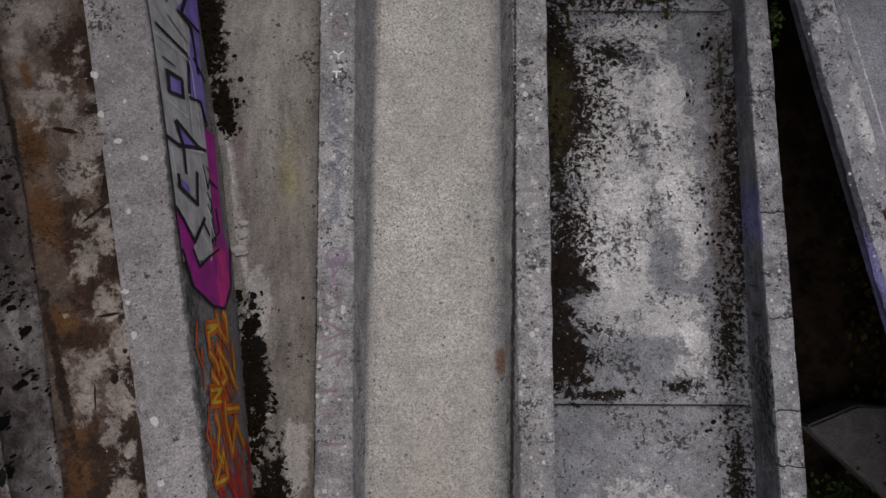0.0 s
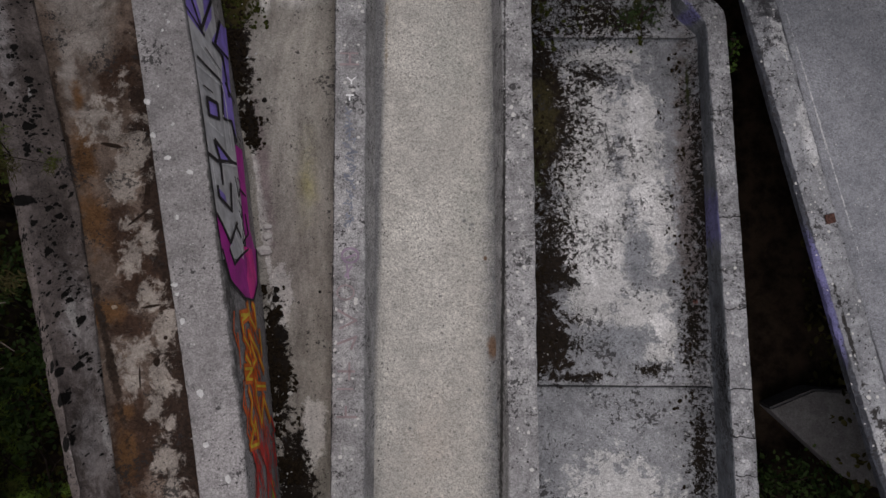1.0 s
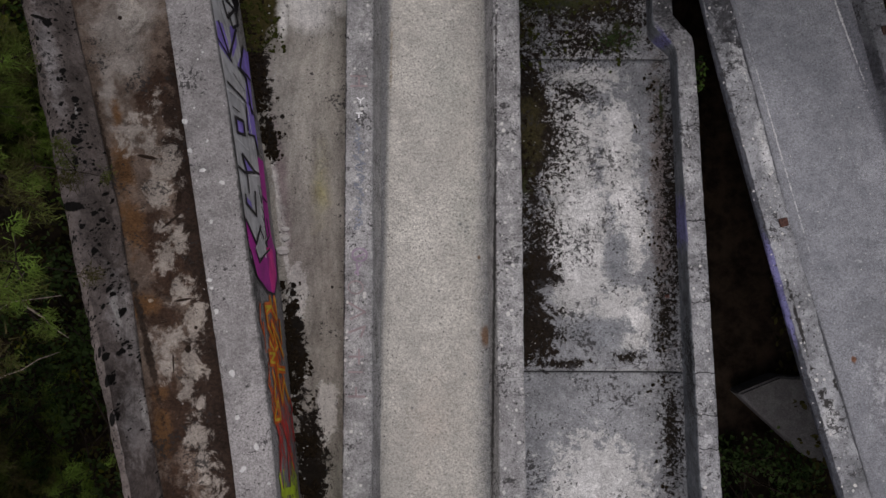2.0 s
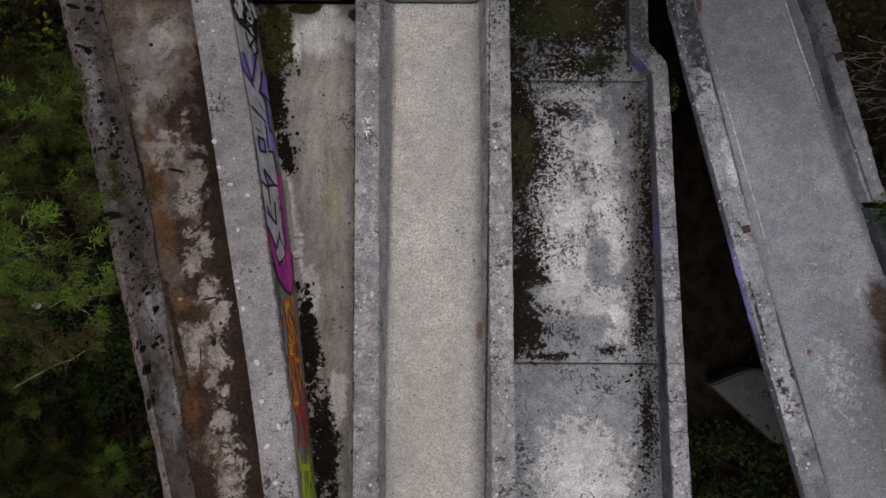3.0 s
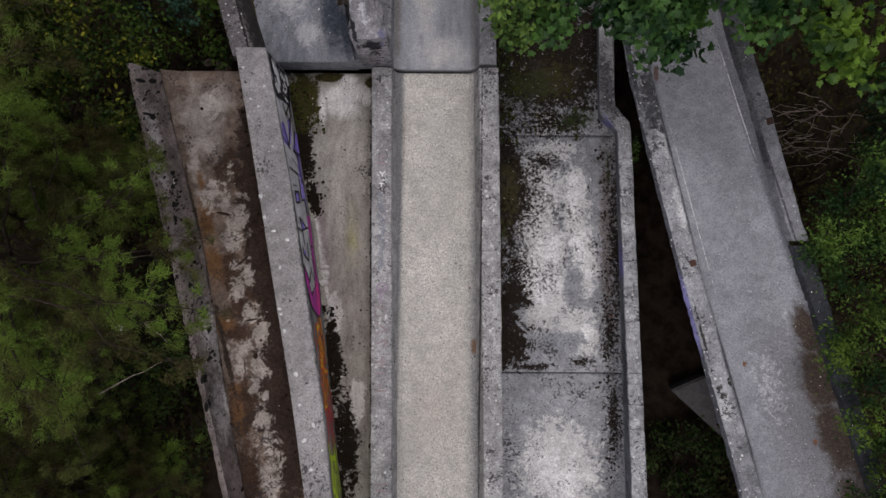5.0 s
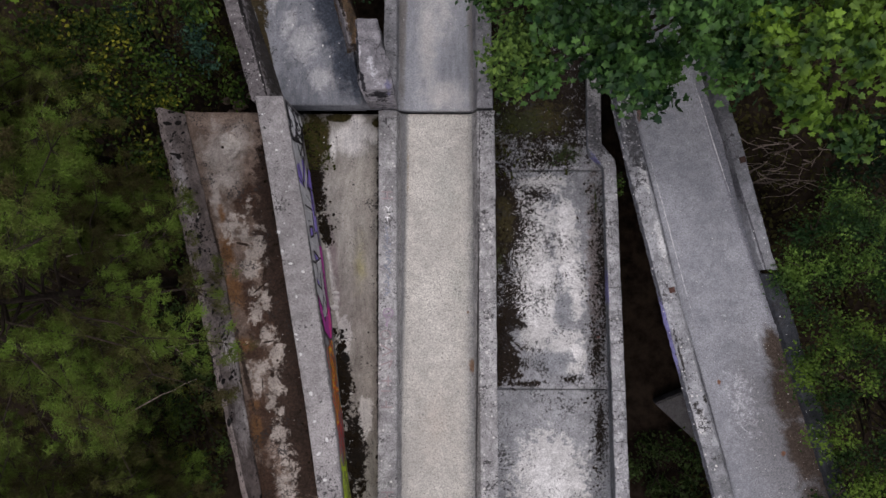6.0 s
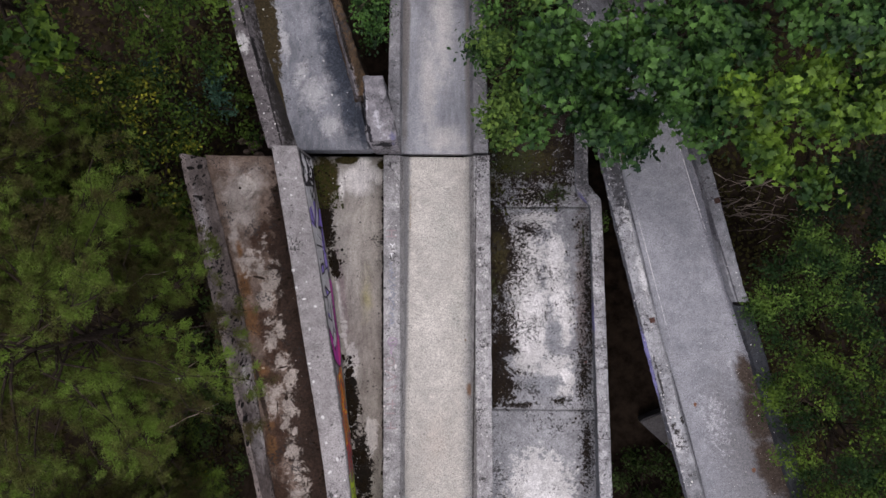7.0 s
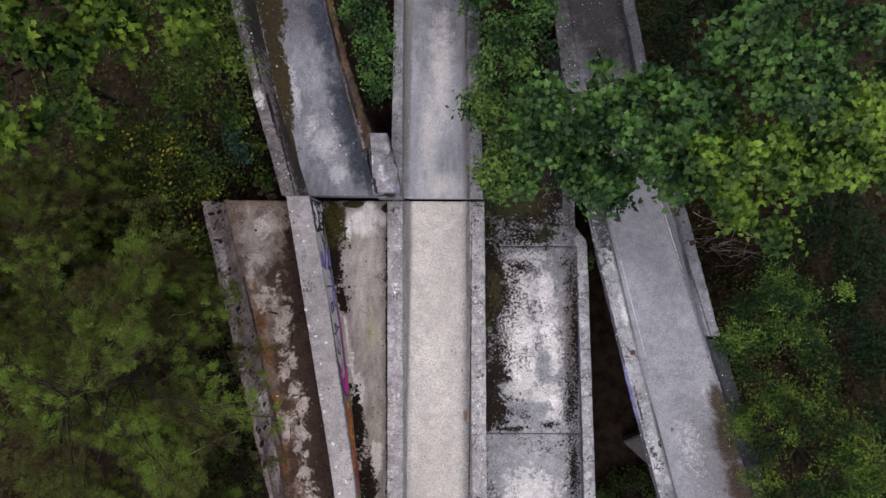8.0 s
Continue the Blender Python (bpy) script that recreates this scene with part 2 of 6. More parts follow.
slab_mat = concrete("mossy_slab_concrete", (0.33, 0.335, 0.345), (0.215, 0.22, 0.23), stains_shade=[
    ((0.56, 0.555, 0.54), [(1.65, 1.4, 0.55, 1.1), (1.8, 0.2, 0.6, 0.9), (2.37, 1.2, 0.26, 1.0), (2.49, 0.35, 0.26, 0.7), (1.8, -0.35, 0.45, 0.65), (2.3, -0.75, 0.45, 0.3), (2.5, -1.05, 0.26, 0.3), (1.86, 2.83, 0.3, 0.25), (1.95, 2.3, 0.5, 0.22), (2.0, -3.1, 0.8, 0.8), (1.85, -2.6, 0.2, 0.3)], 7.0, 3.6, 0.05, 0.25, 0.78),
    ((0.69, 0.685, 0.67), [(2.33, 1.5, 0.13, 0.6), (2.43, 0.6, 0.18, 0.8), (1.72, -0.1, 0.35, 0.35), (2.52, -0.9, 0.16, 0.28), (1.9, 0.6, 0.3, 0.4), (2.0, -3.3, 0.5, 0.6)], 8.0, 3.8, 0.15, 0.4, 0.78),
    ((0.26, 0.27, 0.285), [(2.29, -0.05, 0.24, 0.45), (2.1, -1.05, 0.5, 0.25)], 7.0, 3.0, 0.1, 0.5, 0.76),
    ((0.20, 0.06, 0.04), [(2.94, 0.42, 0.03, 0.07), (2.947, -0.60, 0.04, 0.04)], 12.0, 1.2, 0.1, 0.5),
    ((0.17, 0.15, 0.145), [(2.92, 0.8, 0.22, 2.6)], 9.0, 4.0, 0.1, 0.7, 0.78),
    (MOSS, [(1.38, 1.55, 0.74, 1.5), (3.06, 0.6, 0.27, 2.9), (1.75, 2.1, 0.5, 0.32), (2.92, -0.9, 0.27, 0.9), (2.42, -1.38, 0.34, 0.14), (1.3, 0.2, 0.55, 0.9), (1.9, 2.8, 1.1, 0.5), (0.98, -2.3, 0.12, 0.9), (2.95, -2.3, 0.25, 1.3), (2.0, 3.3, 1.3, 0.4)], 20.0, 5.0, 0.52, 0.60, 0.80),
    ((0.018, 0.012, 0.008), [(1.04, 1.7, 0.40, 1.4), (0.96, 0.3, 0.16, 0.9), (1.15, -0.3, 0.42, 0.34), (1.15, -1.1, 0.44, 0.45), (1.08, -0.75, 0.28, 0.7), (1.55, -1.47, 0.4, 0.07), (1.8, 4.2, 1.9, 1.3), (0.92, -2.5, 0.10, 2.0)], 7.0, 4.6, 0.05, 0.2, 0.80),
    ((0.052, 0.043, 0.015), [(1.2, 1.6, 0.3, 1.0), (1.9, 3.6, 1.1, 0.6), (1.1, 3.0, 0.3, 0.5)], 9.0, 2.6, 0.3, 0.8, 0.78),
    ((0.04, 0.046, 0.015), [(2.4, 2.9, 0.4, 0.3), (2.95, 2.0, 0.05, 0.6), (1.05, 0.9, 0.2, 0.5), (1.5, 3.5, 1.0, 0.5)], 9.0, 2.8, 0.3, 0.8, 0.76)], spots=0.32, grain=1.35, flecks=0.92)
left_floor_mat = concrete("stained_floor_concrete", (0.20, 0.152, 0.122), (0.108, 0.078, 0.06), stains_shade=[
    ((0.33, 0.295, 0.265), [(-4.05, 2.6, 0.45, 1.0, 13), (-3.75, 3.1, 0.3, 0.5), (-4.1, 1.9, 0.14, 0.9, 14)], 3.0, 2.6, 0.0, 0.9, 0.74),
    ((0.072, 0.042, 0.028), [(-3.42, 0.05, 0.30, 0.6, 20), (-3.2, -0.3, 0.35, 0.5), (-3.3, -0.8, 0.4, 0.2), (-3.12, -2.0, 0.32, 0.6), (-3.02, -3.2, 0.3, 0.9), (-3.55, 1.9, 0.3, 0.4)], 4.0, 2.6, 0.0, 0.5, 0.74),
    ((0.046, 0.029, 0.021), [(-2.85, 0.6, 0.46, 2.6, 11), (-2.48, -2.0, 0.50, 1.9, 10), (-3.15, 2.3, 0.22, 0.9, 11)], 4.5, 1.7, 0.0, 0.2, 0.76),
    ((0.15, 0.078, 0.034), [(-3.88, 0.97, 0.17, 0.6, 12), (-3.71, 0.28, 0.20, 0.5, 12), (-3.55, -0.68, 0.26, 0.22, 12), (-3.27, -1.71, 0.12, 0.14, 12), (-3.22, -2.12, 0.12, 0.36, 12), (-4.01, 1.63, 0.09, 0.25, 12)], 5.0, 2.2, 0.0, 0.75, 0.76),
    ((0.39, 0.345, 0.305), [(-3.85, 1.42, 0.22, 0.35), (-3.62, 1.3, 0.18, 0.35), (-3.42, 0.89, 0.31, 0.43), (-3.47, 0.56, 0.3, 0.16), (-3.35, 1.18, 0.19, 0.47), (-3.36, 0.28, 0.23, 0.2), (-3.17, 0.12, 0.15, 0.3), (-3.34, -0.12, 0.23, 0.36), (-3.08, -0.52, 0.26, 0.26), (-2.96, -0.88, 0.23, 0.36), (-3.19, -1.11, 0.34, 0.3), (-2.97, -1.38, 0.26, 0.42), (-3.22, -1.39, 0.22, 0.36), (-2.84, -1.83, 0.16, 0.16), (-3.01, -1.63, 0.16, 0.23), (-2.87, -2.21, 0.23, 0.31), (-2.78, -2.49, 0.23, 0.26), (-2.68, -2.98, 0.26, 0.68), (-3.53, 1.84, 0.16, 0.2)], 5.0, 4.4, 0.25, 0.75, 0.74),
    ((0.46, 0.42, 0.38), [(-2.6, -4.2, 0.3, 0.8), (-3.93, 2.95, 0.2, 0.3, 14)], 6.0, 2.0, 0.0, 0.3, 0.74),
    ((0.03, 0.018, 0.012), [(-3.28, 0.33, 0.02, 0.2, 130), (-3.62, 1.12, 0.03, 0.16, 80), (-3.08, -0.62, 0.02, 0.13, 100), (-3.17, -1.36, 0.012, 0.16, 5), (-2.92, -0.95, 0.03, 0.03), (-4.06, 2.9, 0.035, 0.035), (-3.20, 0.62, 0.04, 0.10), (-3.0, -1.2, 0.05, 0.06)], 12.0, 1.0, 0.1, 0.35, 0.74),
    ((0.050, 0.034, 0.025), [(-4.0, 0.9, 0.05, 1.5, 14.5), (-3.47, -1.1, 0.05, 1.3, 14.5)], 6.0, 3.2, 0.2, 0.6, 0.76)], flecks=0.75, blotch=0.8)
tri_floor_mat = concrete("brown_grey_concrete", (0.378, 0.355, 0.312), (0.25, 0.229, 0.20), stains_shade=[
    ((0.60, 0.58, 0.54), [ (-1.97, 0.3, 0.05, 0.6, 9), (-1.75, -0.5, 0.13, 0.4), (-1.36, -1.95, 0.15, 0.4), (-2.08, 1.0, 0.04, 0.8, 9)], 7.0, 2.4, 0.02, 0.2, 0.76),
    ((0.74, 0.72, 0.68), [(-1.82, 3.2, 0.34, 0.22, 15), (-1.62, 3.4, 0.22, 0.24), (-1.3, 3.15, 0.3, 0.2, -25), (-2.04, 3.0, 0.10, 0.4), (-1.5, 3.22, 0.36, 0.26), (-1.7, 3.0, 0.4, 0.3), (-1.94, 0.45, 0.03, 0.14, 9), (-1.90, 0.15, 0.05, 0.16, 5)], 9.0, 1.1, -0.05, 0.75, 0.74),
    ((0.30, 0.25, 0.24), [(-2.0, 0.9, 0.14, 1.3, 9)], 5.0, 2.4, 0.2, 0.9, 0.76),
    ((0.34, 0.31, 0.14), [(-1.5, 0.8, 0.24, 1.0)], 3.0, 1.8, 0.2, 1.6),
    (MOSS, [(-2.42, 2.5, 0.22, 1.1, 11), (-2.15, 1.4, 0.09, 0.35, 10), (-1.75, -1.2, 0.13, 0.8, 9), (-1.52, -2.6, 0.24, 0.9, 6), (-1.16, 0.0, 0.03, 3.3, 1)], 9.0, 3.6, 0.12, 0.3, 0.78),
    ((0.014, 0.011, 0.008), [(-1.804, -0.457, 0.05, 0.05), (-1.815, -0.54, 0.04, 0.08), (-1.746, -0.722, 0.04, 0.04), (-1.732, -0.949, 0.09, 0.11), (-1.33, -0.473, 0.02, 0.02), (-2.01, 1.67, 0.05, 0.04), (-2.138, 1.389, 0.09, 0.10)], 14.0, 1.6, 0.2, 0.3, 0.74),
    ((0.055, 0.045, 0.012), [(-2.38, 3.1, 0.30, 0.6), (-1.2, 3.42, 0.16, 0.12), (-1.95, 3.5, 0.3, 0.1)], 7.0, 1.5, 0.0, 0.3)], specks=0.5, stretch=(1.6, 0.5, 1), flecks=0.4)
pitted_mat = concrete("pitted_wall_concrete", (0.222, 0.187, 0.174), (0.108, 0.090, 0.082), stains_shade=[
    ((0.40, 0.37, 0.36), [(-3.62, -0.9, 0.10, 1.1, 14), (-3.42, -1.9, 0.09, 0.8, 14), (-4.55, 2.2, 0.08, 1.0, 15)], 6.0, 2.4, 0.1, 0.9, 0.76),
    ((0.09, 0.072, 0.062), [(-4.16, 2.0, 0.06, 1.5, 15.5), (-3.74, 0.3, 0.05, 0.8, 14)], 5.0, 1.8, 0.0, 0.6, 0.76),
    ((0.55, 0.53, 0.51), [(-3.70, -0.70, 0.022, 0.35, 15), (-4.3, 1.6, 0.008, 0.2, 15), (-3.4, -1.9, 0.02, 0.3, 15), (-3.73, -0.05, 0.06, 0.09, 15)], 12.0, 3.0, 0.3, 0.6, 0.78),
    ((0.010, 0.009, 0.008), [(-5.03, 3.38, 0.05, 0.04), (-4.84, 3.23, 0.05, 0.04), (-4.90, 2.84, 0.03, 0.08), (-4.69, 2.68, 0.06, 0.025), (-4.33, 2.74, 0.04, 0.12), (-4.22, 2.4, 0.05, 0.12), (-4.33, 2.22, 0.05, 0.05), (-4.07, 1.86, 0.03, 0.16), (-4.13, 0.46, 0.11, 0.06), (-3.76, 0.53, 0.06, 0.11), (-3.63, 0.11, 0.03, 0.08), (-3.54, -0.15, 0.04, 0.06), (-3.88, -0.9, 0.06, 0.05), (-3.78, -1.54, 0.08, 0.055), (-3.61, -1.45, 0.03, 0.07), (-3.53, -1.85, 0.04, 0.08), (-3.24, -1.74, 0.025, 0.10), (-3.19, -1.95, 0.03, 0.16)], 16.0, 1.1, 0.02, 0.16, 0.74)], pits=1.0, flecks=0.7, blotch=0.8,
    pit_lines=[(-4.05, 0.6, 0.08, 7.0, 15.4), (-4.42, 1.4, 0.06, 4.0, 15.6), (-3.75, -1.2, 0.05, 1.6, 14), (-3.45, -1.5, 0.05, 1.7, 12)])
far_floor_mat = concrete("blue_grey_concrete", (0.305, 0.312, 0.333), (0.215, 0.222, 0.24), stains_shade=[
    # Broad darker grey area low on the floor.
    ((0.185, 0.185, 0.193), [(5.75, -2.2, 0.75, 2.2, 14), (6.2, -4.2, 0.9, 1.8, 14)], 2.5, 1.6, -0.1, 1.0, 0.74),
    ((0.46, 0.46, 0.48), [(5.6, -0.5, 0.12, 0.35, 16), (5.46, -0.66, 0.06, 0.06), (5.05, -0.12, 0.3, 0.08), (5.25, -1.6, 0.8, 1.6, 14)], 11.0, 3.2, 0.7, 1.2, 0.76),
    ((0.085, 0.064, 0.05), [(5.90, -0.75, 0.21, 0.55, 14), (6.06, -1.5, 0.34, 0.7, 14), (6.3, -2.4, 0.36, 0.8, 14), (6.65, -3.9, 0.42, 1.3, 14), (6.2, -1.1, 0.25, 0.8, 14), (6.62, -2.5, 0.4, 1.1, 14), (7.0, -4.2, 0.5, 1.5, 14)], 5.0, 1.3, -0.05, 0.5, 0.76),
    # Far end of the floor painted dark as tree shade.
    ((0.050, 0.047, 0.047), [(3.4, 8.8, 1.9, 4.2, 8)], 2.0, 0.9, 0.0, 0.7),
    # Darker strips beside the left wall's ledge.
    ((0.105, 0.107, 0.115), [(3.84, 1.85, 0.09, 2.6, 12), (4.68, -1.75, 0.08, 2.2, 13.5)], 6.0, 0.8, 0.0, 0.4),
    # Cove shadow of the right wall, painted as a slate band.
    ((0.165, 0.170, 0.188), [(5.29, 2.0, 0.11, 3.4, 14.9)], 6.0, 0.9, 0.0, 0.6),
    ((0.15, 0.10, 0.085), [(3.63, 3.55, 0.06, 0.2)], 8.0, 1.6, 0.0, 0.5),
    ((0.20, 0.10, 0.06), [(4.90, -1.29, 0.05, 0.06), (5.97, -2.50, 0.06, 0.06)], 12.0, 1.4, 0.1, 0.6),
    ((0.55, 0.55, 0.55), [(4.13, 1.35, 0.014, 1.9, 13.2), (4.97, 3.0, 0.014, 1.5, 14.9)], 14.0, 3.0, 0.2, 0.6)], spots=0.28, grain=1.3, blotch=0.2)
middle_up_mat = concrete("pale_blue_grey_concrete", (0.355, 0.367, 0.39), (0.255, 0.266, 0.288), stains_shade=[
    # Floor darkens up the channel, shade of the trees painted in.
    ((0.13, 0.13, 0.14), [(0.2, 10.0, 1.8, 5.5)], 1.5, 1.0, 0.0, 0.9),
    ((0.50, 0.49, 0.475), [(0.0, 3.9, 0.6, 0.5), (-0.3, 5.0, 0.3, 1.8), (0.0, 6.5, 0.4, 2.0)], 4.0, 1.8, 0.0, 1.0, 0.74),
    # Greyer bands along both coves.
    ((0.20, 0.19, 0.18), [(-0.78, 8.0, 0.14, 6.0), (0.58, 8.0, 0.18, 6.0)], 3.0, 0.6, 0.0, 0.5)], spots=0.3, stretch=(1.8, 0.4, 1), blotch=0.22)
upper_floor_mat = concrete("wet_blue_concrete", (0.255, 0.264, 0.285), (0.155, 0.163, 0.18), stains_shade=[
    # Purple-grey tree shade painted over the far floor.
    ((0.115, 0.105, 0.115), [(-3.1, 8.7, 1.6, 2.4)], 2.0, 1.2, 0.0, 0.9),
    ((0.40, 0.402, 0.41), [(-2.55, 4.75, 0.42, 0.5), (-3.25, 6.0, 0.16, 1.0, 13), (-2.2, 4.15, 0.4, 0.35), (-2.85, 5.2, 0.22, 0.4), (-2.3, 5.1, 0.15, 0.3)], 4.0, 3.0, 0.1, 0.7, 0.76),
    ((0.055, 0.065, 0.085), [(-2.12, 5.5, 0.42, 1.9, 15), (-2.65, 7.4, 0.32, 1.4, 15), (-1.85, 4.4, 0.30, 0.8, 14), (-1.62, 4.2, 0.16, 0.7, 10)], 4.0, 1.8, 0.0, 0.7, 0.74),
    ((0.048, 0.036, 0.016), [(-3.60, 6.5, 0.22, 1.5, 13), (-3.9, 8.2, 0.36, 1.3, 13), (-3.3, 5.0, 0.06, 0.8, 16)], 5.0, 1.9, 0.0, 0.22, 0.76)], spots=0.22, flecks=0.4, stretch=(1.5, 0.55, 1), blotch=0.35)
# Darker wall copy with shade in its tone; far ends darkest, under trees.
shaded_wall_mat = concrete("grey_blue_wall_concrete", (0.28, 0.28, 0.29), (0.155, 0.155, 0.162), stains_shade=[
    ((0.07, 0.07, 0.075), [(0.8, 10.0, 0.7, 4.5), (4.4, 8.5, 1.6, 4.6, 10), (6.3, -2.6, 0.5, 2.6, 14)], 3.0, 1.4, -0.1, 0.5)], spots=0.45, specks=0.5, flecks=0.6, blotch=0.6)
edge_wall_mat = concrete("slate_grey_wall_concrete", (0.25, 0.255, 0.268), (0.14, 0.143, 0.152), stains_shade=[
    # Wall painted darker towards its far end, as under the trees.
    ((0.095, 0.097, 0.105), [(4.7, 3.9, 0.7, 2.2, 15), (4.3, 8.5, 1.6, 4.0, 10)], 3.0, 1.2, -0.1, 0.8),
    ((0.09, 0.09, 0.10), [(5.33, 2.0, 0.025, 3.2, 15)], 7.0, 1.6, 0.0, 0.5, 0.76)], spots=0.4, flecks=0.7, blotch=0.6)
block_mat = concrete("broken_block_concrete", (0.29, 0.28, 0.29), (0.145, 0.14, 0.15), stains_shade=[
    ((0.46, 0.46, 0.48), [(-1.15, 4.0, 0.16, 0.5, 20), (-1.36, 4.3, 0.05, 0.4, 3), (-0.95, 3.65, 0.08, 0.06)], 9.0, 4.0, 0.5, 1.0, 0.78),
    ((0.15, 0.145, 0.22), [(-0.88, 3.68, 0.08, 0.16)], 9.0, 3.0, 0.1, 0.7, 0.76),
    ((0.025, 0.024, 0.028), [(-1.30, 3.75, 0.05, 0.22, 12), (-1.05, 3.58, 0.22, 0.04), (-1.39, 4.2, 0.03, 0.6, 3), (-1.0, 4.5, 0.02, 0.4, 12)], 10.0, 3.2, 0.15, 0.4, 0.78)], grain=1.2, flecks=0.7, blotch=0.7)
# Much darker blue-grey for the sunken wall end.
dark_wall_end_mat = concrete("dark_blue_grey_concrete", (0.05, 0.054, 0.062), (0.028, 0.03, 0.034), spots=0.45, flecks=0.8, blotch=0.8)
aged_wall_mat = concrete("dark_aged_concrete", (0.21, 0.192, 0.193), (0.10, 0.09, 0.092), stains_shade=[
    ((0.02, 0.018, 0.018), [(-3.25, 4.3, 0.03, 1.2, 16), (-3.62, 5.4, 0.04, 0.8, 17), (-4.0, 6.6, 0.05, 0.9, 14)], 12.0, 2.4, 0.2, 0.45, 0.78),
    ((0.04, 0.035, 0.03), [(-3.33, 5.0, 0.15, 2.4, 17), (-4.1, 7.6, 0.3, 1.6, 13), (-3.95, 5.3, 0.06, 2.2, 16)], 9.0, 2.8, 0.1, 0.5, 0.78),
    ((0.60, 0.59, 0.57), [(-3.9, 5.7, 0.14, 0.25, 17)], 8.0, 1.8, 0.0, 0.4, 0.76)], spots=0.6, specks=0.6, flecks=0.9, blotch=0.8)
pier_mat = concrete("damp_pier_concrete", (0.165, 0.16, 0.162), (0.105, 0.103, 0.105), blotch=0.3)
mossy_wall_mat = concrete("mossy_brown_concrete", (0.105, 0.066, 0.036), (0.032, 0.023, 0.014), stains_shade=[
    ((0.20, 0.19, 0.20), [(-1.75, 5.0, 0.09, 0.6, 16), (-2.05, 6.0, 0.05, 1.2, 16), (-2.5, 7.6, 0.05, 1.4, 15)], 12.0, 3.0, 0.0, 0.5, 0.78),
    ((0.015, 0.011, 0.008), [(-1.9, 5.7, 0.05, 1.2, 16), (-2.35, 7.2, 0.06, 1.4, 15)], 9.0, 3.0, 0.2, 0.6, 0.78)], grain=1.6, flecks=1.0, blotch=1.0, stretch=(2.2, 0.7, 1))
soil_mat = plain("forest_soil", (0.026, 0.019, 0.014), 0.95, 0.6, 3.0, 0.0)


# ---- building helpers ----
def part(name, bm, material, parent=None, label=""):
    """Link a bmesh as one mesh object, under a parent if there is one."""
    me = bpy.data.meshes.new(name)
    bm.to_mesh(me)
    bm.free()
    me.materials.append(material)
    ob = new(name, me)
    if parent is not None:
        ob.parent = parent
    return tagged(ob, label)


def thing(name, label, category, group="", kind=""):
    ob = new(name)
    ob.empty_display_size = 0.2
    return tagged(ob, label, category, group, kind)


def lerp(keys, y):
    """x at y along a line given by (y, x) keys, straight on beyond its ends."""
    keys = sorted(keys)
    for (y0, x0), (y1, x1) in zip(keys, keys[1:]):
        if y <= y1 or (y1, x1) == keys[-1]:
            return x0 + (x1 - x0) * (y - y0) / (y1 - y0)


def loft(y0, y1, profile, step=0.07, wear=0.012, seed=0.0, smooth=()):
    """A solid lofted along y. profile(y) gives the closed outline as (x, height above the sloping datum, wear) points."""
    bm = bmesh.new()
    n = max(2, int(abs(y1 - y0) / step))
    rings = []
    for i in range(n + 1):
        y = y0 + (y1 - y0) * i / n
        ring = []
        for k, (x, h, w) in enumerate(profile(y)):
            a = noise.noise(Vector((x * 3 + seed, y * 2.6, h * 3 + k * 0.7)))
            b = noise.noise(Vector((x * 9 + seed, y * 11.0, h * 9 + k * 1.7)))
            c = (0.5 * a + 0.5 * b) * wear * w
            chip = max(0.0, noise.noise(Vector((seed + 40 + k, y * 5.0, 3.0))) - 0.38) * 0.10 * (w if w > 1 else 0)
            ring.append(bm.verts.new((x + c, y + (c if 0 < i < n else c * 0.5), h - SLOPE * y + c * 0.6 - chip)))
        rings.append(ring)
    m = len(rings[0])
    for r0, r1 in zip(rings, rings[1:]):
        for k in range(m):
            f = bm.faces.new((r0[k], r0[(k + 1) % m], r1[(k + 1) % m], r1[k]))
            f.smooth = k in smooth
    bm.faces.new(rings[0])
    bm.faces.new(rings[-1][::-1])
    bmesh.ops.recalc_face_normals(bm, faces=bm.faces)
    return bm


def wall_bm(y0, y1, left, right, top, base, foot_left=0.0, foot_right=0.0, seed=0.0, bevel=0.02, wear=0.012):
    """A wall between two plan lines at its top, with chamfered worn edges; its feet may lean out."""
    def prof(y):
        xl, xr = lerp(left, y), lerp(right, y)
        t = top(y) if callable(top) else top
        b = base(y) if callable(base) else base
        mid = (xl + xr) / 2
        return [(xl - foot_left, b, 0), (xl - foot_left, t - min(0.55, 0.8 * (t - b)), 0.6), (xl, t - bevel, 1.2), (xl + bevel * 0.5, t - bevel * 0.25, 1.2), (xl + bevel * 1.6, t, 0.7), (mid, t + 0.004, 0.5),
                (xr - bevel * 1.6, t, 0.7), (xr - bevel * 0.5, t - bevel * 0.25, 1.2), (xr, t - bevel, 1.2), (xr + foot_right, t - min(0.55, 0.8 * (t - b)), 0.6), (xr + foot_right, b, 0)]
    return loft(y0, y1, prof, seed=seed, wear=wear)


